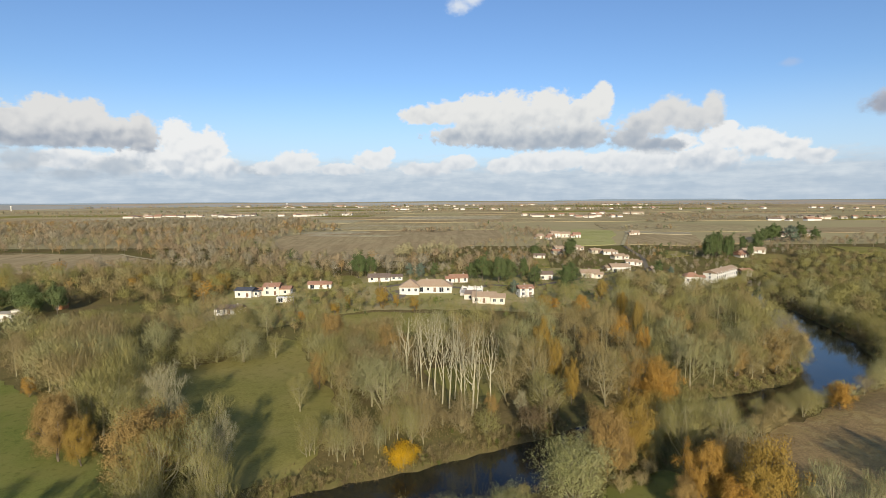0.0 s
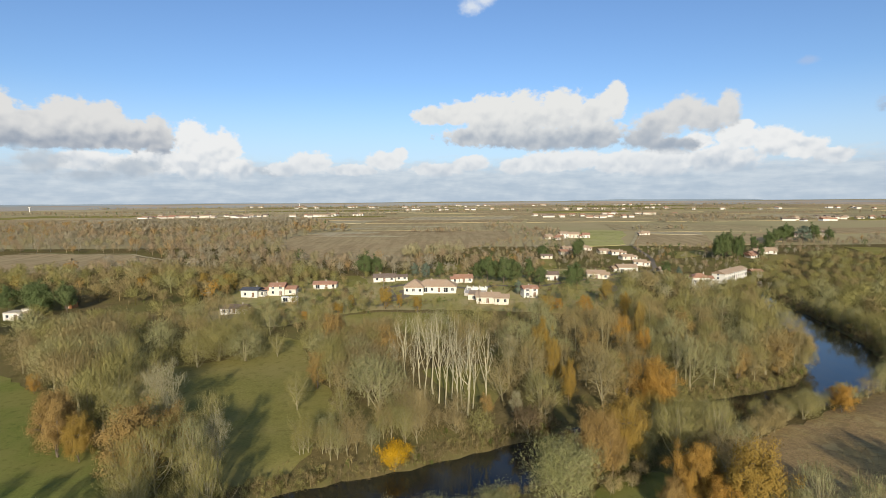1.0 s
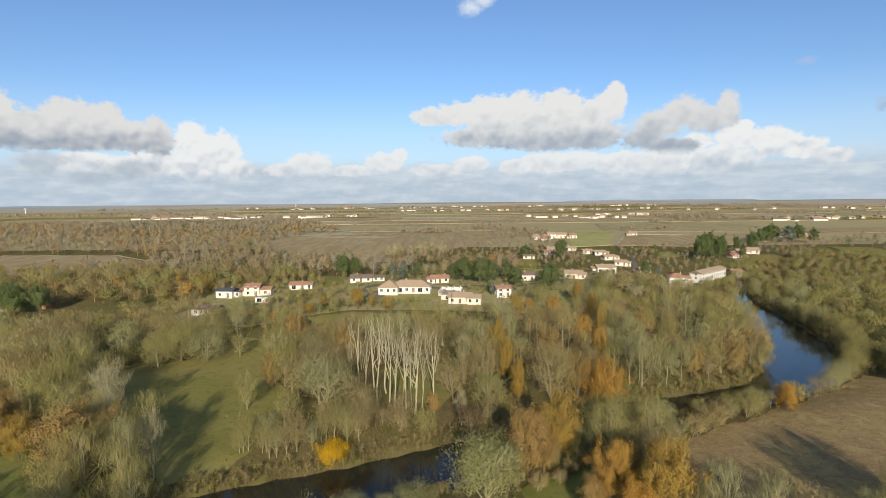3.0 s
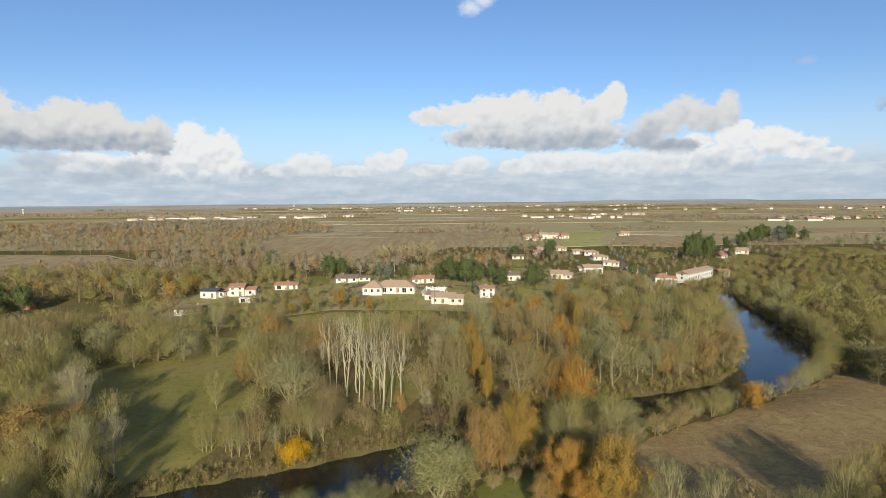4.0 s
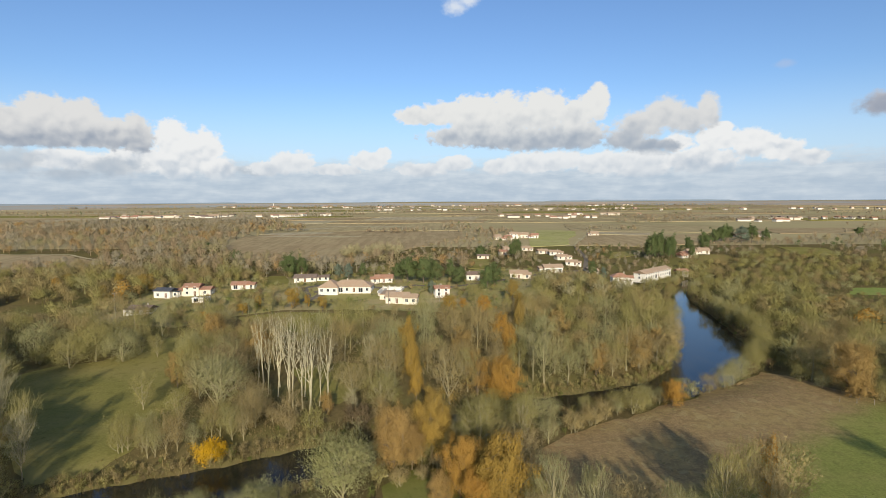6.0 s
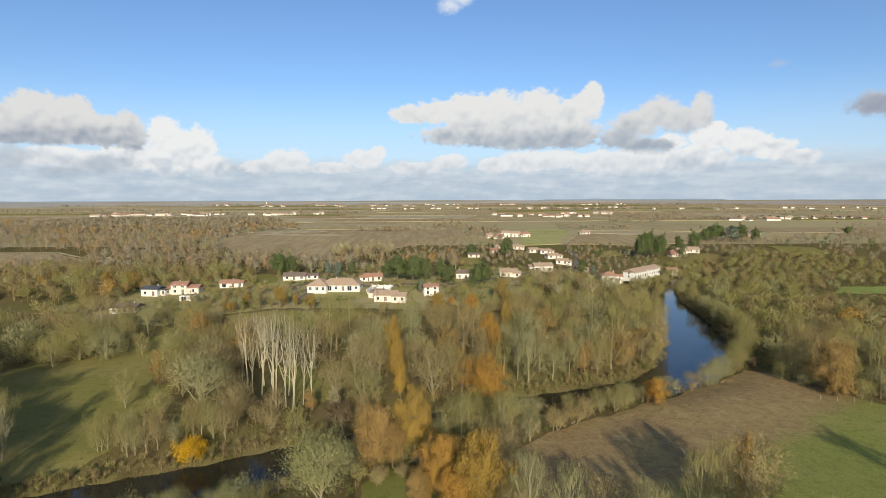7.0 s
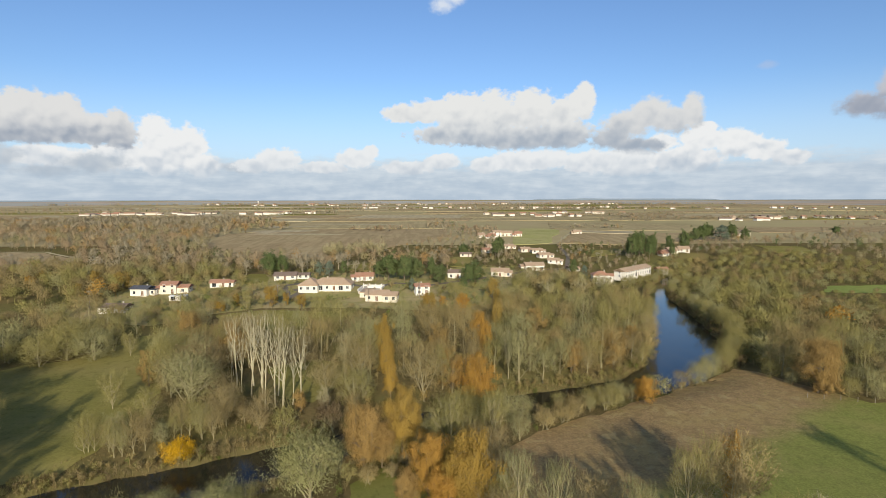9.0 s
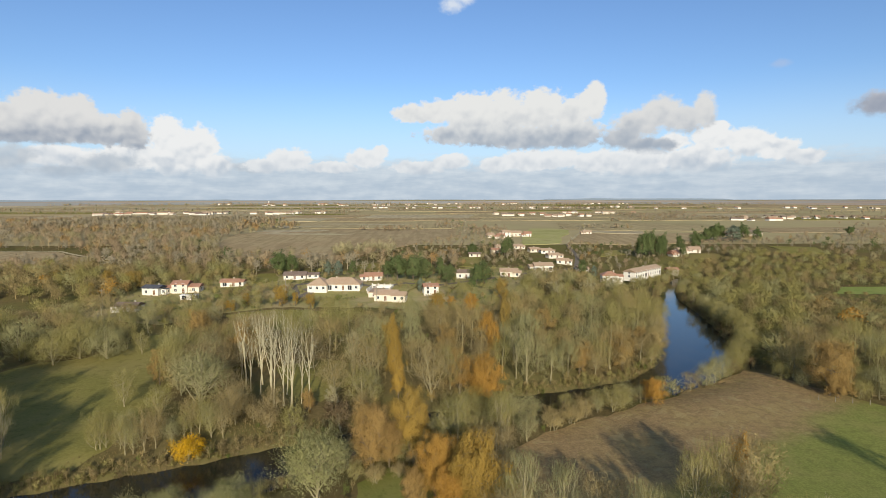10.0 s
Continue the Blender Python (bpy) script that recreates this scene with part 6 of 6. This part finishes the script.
# ---- woods and hedges too far off to count ----
def rough_tree(seed, style, n, size, heads=5, tall=0.36, calm=0.2, thin=0.11):
    """A crown of n twigs or leaf sprays gathered on a few uneven heads, on a thin stem, one metre high: verts, triangles, normals."""
    r = np.random.default_rng(seed)
    d = unit(r.normal(size=(heads, 3)) * np.array([1, 1, 0.9]))
    middle = d * np.array([0.19, 0.19, tall * 0.6]) * r.uniform(0.55, 1.15, heads)[:, None] + np.array([0, 0, 0.53])
    wide = r.uniform(0.14, 0.235, heads)
    own = r.choice(heads, n, p=wide ** 2 / np.sum(wide ** 2))
    away = unit(r.normal(size=(n, 3)))
    at = middle[own] + away * (wide[own] * r.uniform(0.55, 1.1, n) ** 0.6)[:, None] * np.array([1, 1, 1.1])
    at[:, 2] = np.maximum(at[:, 2], 0.03 + r.uniform(0, 0.05, n))
    soft = unit((away * 0.75 + unit(at - np.array([0, 0, 0.42])) * 0.6) * np.array([1, 1, 0.5]) + r.normal(size=(n, 3)) * calm)
    if style == "leaf":
        v, f = clumps(at, size, r, soft)
    else:
        way_out = unit(away * 0.5 + unit(at - np.array([0, 0, 0.15])) + r.normal(size=(n, 3)) * 0.3)
        v, f = slivers(at - way_out * size * 0.6, way_out, size * 1.7, size * thin, r, soft)
    f, normal = rounded(v, f, soft if len(f) == n else np.concatenate([soft, soft]))
    stem = np.array([(-0.02, 0, -0.05), (0.02, 0.01, -0.05), (0, 0, 0.7), (0, -0.02, -0.05), (0, 0.02, -0.05), (0, 0, 0.7)])
    return np.concatenate([v, stem]), np.concatenate([f, np.array([[0, 1, 2], [3, 4, 5]]) + len(v)]), np.concatenate([normal, np.tile((0, -0.9, 0.4), (6, 1))])


def wood(name, label, spots, heights, variants, mats, weights, seed, wide=(0.95, 1.35)):
    """Many trees joined into one mesh."""
    r = np.random.default_rng(seed)
    V, F, M, S, count = [], [], [], [], 0
    for x, y, *own in spots:
        v, f, n = variants[r.integers(0, len(variants))]
        h = own[0] if own else r.uniform(*heights)
        a, w = r.uniform(0, 6.28), h * r.uniform(*wide)
        c, s = math.cos(a) * w, math.sin(a) * w
        V.append(np.column_stack([v[:, 0] * c - v[:, 1] * s + x, v[:, 0] * s + v[:, 1] * c + y, v[:, 2] * h]))
        S.append(np.column_stack([n[:, 0] * math.cos(a) - n[:, 1] * math.sin(a), n[:, 0] * math.sin(a) + n[:, 1] * math.cos(a), n[:, 2]]))
        F.append(f + count)
        drawn = np.array([w * math.exp(2.2 * noise.noise((x / 60 + 17 * k, y / 60, seed))) for k, w in enumerate(weights)])
        M.append(np.full(len(f), r.choice(len(mats), p=drawn / drawn.sum())))
        count += len(v)
    if not V:
        return None
    where = np.array([p[:2] for p in spots])
    tops = np.repeat(land(where[:, 0], where[:, 1]), [len(v) for v in V])
    V = np.concatenate(V)
    V[:, 2] += tops
    return tagged(new(name, mesh_of(name, V, np.concatenate(F), mats, np.concatenate(M), True, unit(np.concatenate(S)))), label, "wood", kind="stuff")


MID = [rough_tree(200 + i, "twig", 300, 0.075, 5, calm=0.15, thin=0.14) for i in range(6)] + [rough_tree(206 + i, "twig", 260, 0.08, 6, 0.46, 0.15, 0.14) for i in range(2)]
MID_LEAF = [rough_tree(210 + i, "leaf", 110, 0.038, 5) for i in range(3)]
LOW = [rough_tree(220 + i, "twig", 80, 0.12, 4, calm=0.1, thin=0.2) for i in range(5)]
FINE = [rough_tree(230 + i, "twig", 640, 0.058, 7) for i in range(7)]
FINE_LEAF = [rough_tree(240 + i, "leaf", 300, 0.026, 7) for i in range(3)]
for i, (mat, spots) in enumerate(JOINED.items()):
    leafy = "twig" not in mat.name
    wood("wood", ("leafy autumn" if leafy else "bare") + " trees filling the wood towards the village", spots, (8, 12), FINE_LEAF if leafy else FINE, [mat], [1], 400 + i, (1.15, 1.6))
# scrub and brambles under the trees and along the water
scrub = [(x, y, rng.uniform(1.2, 3.0)) for x, y in scatter([(24, 66), (24, 84), (28, 86), (38, 99), (50, 94), (60, 84), (60, 62)], 2.4, rng, [NEAR_LAWN], 300, 0.4)]
for poly, gap, *_ in WOODS[:14]:
    scrub += [(x, y, rng.uniform(1.0, 2.8)) for x, y in scatter(poly, 3.4 if gap < 6.6 else 5.5, rng, CLEAR, 1300 if gap == 6.3 else 430, 0.4)]
for (ax, ay, aw), (bx, by, bw) in zip(RIVER[2:-2], RIVER[3:-1]):
    n = math.hypot(bx - ax, by - ay)
    for i in range(int(n * 4.5)):
        f, side = rng.random(), rng.choice((-1, 1))
        off = side * (aw + f * (bw - aw) + rng.uniform(0.0, 3.5))
        scrub.append((ax + f * (bx - ax) - (by - ay) / n * off, ay + f * (by - ay) + (bx - ax) / n * off, rng.uniform(1.2, 2.8)))
scrub = [p for p in scrub if not any(inside(p[0], p[1], c) for c in CLEAR)]
wood("undergrowth", "brown scrub and brambles under trees and along the banks", scrub, (1, 2), [rough_tree(250 + i, "twig", 80, 0.13, 4) for i in range(5)], [TWIG_BROWN, TWIG_OLIVE, TWIG_TAN, TWIG_DARK, LEAF_GREEN], (5, 5, 4, 1.5, 0.6), 450)
far_clear = CLEAR + [f[1] for f in FIELDS]
AUTUMN = [HAZED_OLIVE, HAZED_BROWN, HAZED_TAN, HAZED_ASH, HAZED_RUSSET, HAZED_ORANGE, NEEDLES]
for i, (poly, gap, heights, weights, label) in enumerate([
        ([(-250, 300), (-110, 305), (-60, 302), (-20, 300), (10, 300), (40, 300), (60, 330), (62, 362), (-20, 356), (-100, 368), (-145, 470), (-170, 560), (-240, 470), (-200, 400), (-190, 345)], 7.0, (6, 12), (5, 6, 2.5, 6, 1.6, 0.5, 0.15), "mixed bare wood behind the village"),
        ([(-900, 760), (-900, 320), (-420, 310), (-420, 425), (-250, 422), (-200, 385), (-240, 470), (-160, 545), (-115, 640), (-200, 800)], 9.5, (7, 13), (3, 7, 2.0, 5, 2.6, 0.9, 0.15), "wide brown autumn wood on the plain"),
        ([(-420, 280), (-260, 285), (-250, 215), (-420, 215)], 7.5, (7, 12), (6, 5, 2, 3, 1, 0.3, 0.2), "bare wood beside a green field"),
        ([(330, 120), (700, 200), (700, 430), (420, 440), (330, 385)], 10.0, (6, 11), (7, 3, 2, 3, 0.6, 0.1, 0.5), "bare wood and scrub of the valley"),
        ([(60, 330), (104, 345), (100, 440), (110, 500), (80, 500), (75, 430)], 5.6, (3.5, 7), (5, 4, 1, 5, 0.4, 0.2, 1.4), "garden trees of the upper village"),
        ([(140, 335), (180, 345), (200, 380), (260, 400), (300, 430), (240, 440), (150, 455), (136, 400), (138, 350)], 5.6, (2.5, 6), (5, 4, 1, 5, 0.4, 0.2, 1.6), "garden trees and hedges on the slope"),
        ([(-22, 358), (62, 364), (76, 430), (80, 500), (60, 515), (14, 440), (-22, 374)], 6.5, (3, 6), (4, 6, 1.5, 7, 0.4, 0.1, 0.1), "low scrub behind the village"),
        ([(345, 395), (420, 440), (470, 530), (330, 480), (255, 450), (300, 442)], 8.0, (4, 9), (5, 4, 1, 6, 0.3, 0.1, 1.0), "bare trees and scrub beside the pines"),
        ([(96, 288), (104, 306), (96, 330), (128, 345), (136, 336), (130, 300), (124, 290)], 5.0, (2.5, 5), (5, 4, 1, 5, 0.4, 0.2, 2.0), "garden trees between the village houses")]):
    spots = scatter(poly, gap, rng, far_clear, 4000)
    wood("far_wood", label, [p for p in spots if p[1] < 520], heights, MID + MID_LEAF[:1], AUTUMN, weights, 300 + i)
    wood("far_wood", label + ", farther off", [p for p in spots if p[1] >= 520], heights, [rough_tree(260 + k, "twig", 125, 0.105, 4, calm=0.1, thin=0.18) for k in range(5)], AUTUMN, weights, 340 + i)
belts = []
for cx, cy, sx, sy, n in ((-820, 830, 300, 40, 260), (-420, 900, 200, 40, 160), (-330, 870, 130, 30, 160), (-500, 1130, 300, 50, 160), (-250, 1060, 120, 30, 70), (-180, 1180, 60, 14, 90), (300, 990, 130, 60, 150), (430, 930, 62, 90, 300), (520, 870, 60, 12, 60), (650, 845, 200, 26, 130), (760, 640, 200, 60, 160), (560, 520, 120, 40, 120), (240, 640, 30, 8, 25), (60, 700, 20, 90, 60), (100, 620, 20, 50, 50), (80, 560, 18, 30, 30), (-10, 620, 36, 20, 60), (340, 800, 40, 10, 25), (900, 1100, 400, 120, 240), (0, 1350, 500, 60, 200), (500, 1400, 300, 60, 160), (-900, 1300, 400, 80, 200), (200, 1800, 900, 120, 300), (-700, 1900, 600, 140, 260), (900, 2000, 700, 160, 280), (0, 2120, 900, 60, 200)):
    for _ in range(n):
        belts.append((cx + rng.uniform(-sx, sx), cy + rng.gauss(0, 0.5) * sy))
near_belts = [p for p in belts if p[1] < 1200]
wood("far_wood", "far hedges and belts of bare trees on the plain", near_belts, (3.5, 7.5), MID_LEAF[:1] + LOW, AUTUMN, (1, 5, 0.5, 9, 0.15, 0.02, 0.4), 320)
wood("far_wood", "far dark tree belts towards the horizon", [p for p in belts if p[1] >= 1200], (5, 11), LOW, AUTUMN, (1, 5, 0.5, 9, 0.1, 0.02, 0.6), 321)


# ---- hedges and shrubs of the gardens ----
garden = [(x, y, rng.uniform(0.7, 2.6)) for x, y in scatter(VILLAGE, 3.1, rng, SIGHT[3:] + [f[1] for f in FIELDS[:4]], 1200, 1.0)]
for hx, hy, hr in HOUSES[:16]:
    for k in range(14):
        a = rng.uniform(-2.6, -0.5) if k < 10 else rng.uniform(0, 6.28)
        d = hr + rng.uniform(-0.5, 2.5)
        garden.append((hx + d * math.cos(a), hy + d * math.sin(a), rng.uniform(0.6, 1.9)))
for (ax, ay), (bx, by) in (((-57, 264), (-45, 232)), ((-45, 232), (-30, 214)), ((-22, 236), (6, 236)), ((26, 246), (32, 262)), ((44, 240), (50, 262)), ((-2, 268), (14, 268)), ((66, 296), (72, 312)), ((-44, 268), (-22, 268)), ((96, 312), (92, 326))):
    n = int(math.hypot(bx - ax, by - ay) / 0.8)
    garden += [(ax + (bx - ax) * i / n, ay + (by - ay) * i / n, rng.uniform(1.2, 1.9)) for i in range(n)]
wood("garden_shrubs", "dark hedges and mixed shrubs of the village gardens", garden, (1, 2), [rough_tree(280 + i, "twig", 90, 0.12, 4) for i in range(4)], [LEAF_GREEN, TWIG_OLIVE, TWIG_BROWN, TWIG_DARK, NEEDLES, TWIG_ASH, TWIG_TAN], (4, 5, 3, 1.5, 1.5, 3, 2), 460)

# ---- tussocks of the meadows ----
def tussocks(name, label, poly, gap, tall, mats, weights, seed):
    r = np.random.default_rng(seed)
    pick = random.Random(seed)
    spots = [(x, y, pick.uniform(*tall)) for x, y in scatter(poly, gap, pick, [], 5000, 0.6)]
    tuft = []
    for k in range(3):
        n = 7
        at = np.column_stack([r.normal(size=(n, 2)) * 0.22, np.zeros(n)])
        way_up = np.column_stack([r.normal(size=(n, 2)) * 0.45, np.ones(n)])
        way_up /= np.linalg.norm(way_up, axis=1, keepdims=True)
        face = unit(r.normal(size=(n, 3)) * 0.5 + np.array([0, -0.35, 0.6]))
        v, f = slivers(at, way_up, 1.0, 0.05, r, face)
        tuft.append((v, *rounded(v, f, face)))
    return wood(name, label, spots, tall, tuft, mats, weights, seed)


STRAW = foliage("straw", (0.33, 0.25, 0.115), (0.25, 0.185, 0.085), (0.30, 0.24, 0.095))
BLADE = foliage("grass_blades", (0.215, 0.215, 0.06), (0.15, 0.16, 0.045), (0.26, 0.225, 0.075))
tussocks("grass_tufts", "faded tussocks over the rough riverside field", [(52, 92), (62, 105), (80, 116), (100, 128), (127, 147), (136, 132), (143, 119), (112, 108), (90, 84), (60, 70)], 0.9, (0.2, 0.5), [STRAW, BLADE], [2, 1], 71)
tussocks("grass_tufts", "olive tussocks over the central meadow", MEADOW, 1.1, (0.1, 0.28), [BLADE, STRAW], [2, 2], 72)
tussocks("grass_tufts", "dark green tufts over the grass field", [(-112, 138), (-97, 129), (-80, 108), (-63, 100), (-52, 82), (-90, 70), (-130, 110)], 1.1, (0.12, 0.35), [BLADE], [1], 73)
tussocks("grass_tufts", "green tufts over the sown field", [(143, 118), (112, 107), (90, 84), (100, 66), (160, 70), (170, 112)], 1.2, (0.18, 0.4), [BLADE, STRAW], [4, 1], 74)
tussocks("bank_grass", "tall withered grass along the river bank", [(-34, 84), (-24, 91), (-8, 99), (8, 104), (16, 110), (14, 116), (-6, 112), (-26, 102)], 0.7, (0.3, 0.75), [STRAW, TWIG_BROWN], [2, 1], 75)


# reeds and withered grass right along the water
r = random.Random(77)
reeds = []
for (ax, ay, aw), (bx, by, bw) in zip(RIVER[2:-2], RIVER[3:-1]):
    n = math.hypot(bx - ax, by - ay)
    for i in range(int(n * 9)):
        f, side = r.random(), r.choice((-1, 1))
        off = side * (aw + f * (bw - aw) + r.uniform(-0.5, 2.6))
        reeds.append((ax + f * (bx - ax) - (by - ay) / n * off, ay + f * (by - ay) + (bx - ax) / n * off, r.uniform(0.35, 0.9)))
q = np.random.default_rng(78)
tuft = []
for k in range(3):
    at = np.column_stack([q.normal(size=(9, 2)) * 0.3, np.zeros(9)])
    rise = np.column_stack([q.normal(size=(9, 2)) * 0.35, np.ones(9)])
    rise /= np.linalg.norm(rise, axis=1, keepdims=True)
    face = unit(q.normal(size=(9, 3)) * 0.7 + np.array([0, -0.5, 0.8]))
    v, f = slivers(at, rise, 1.0, 0.04, q, face)
    tuft.append((v, *rounded(v, f, face)))
wood("reeds", "withered reeds and grass along the water's edge", reeds, (0.5, 1.3), tuft, [STRAW, TWIG_BROWN, TWIG_OLIVE], [4, 3, 2], 79)
wood("far_wood", "pale grey poplar band across the far wood", [(r.uniform(-430, -190), r.uniform(600, 790)) for _ in range(520)], (9, 14), [rough_tree(285 + k, "twig", 120, 0.11, 3, 0.5, 0.1, 0.14) for k in range(3)], [HAZED_ASH, TWIG_ASH], [3, 1], 82)
# a thin row of pale far poplars behind the village
wood("far_wood", "thin row of pale bare poplars behind the village", [(r.uniform(-34, 8), r.uniform(384, 412)) for _ in range(34)], (8, 11.5), [rough_tree(270 + k, "twig", 260, 0.09, 4, 0.5) for k in range(3)], [TWIG_PALE], [1], 81)
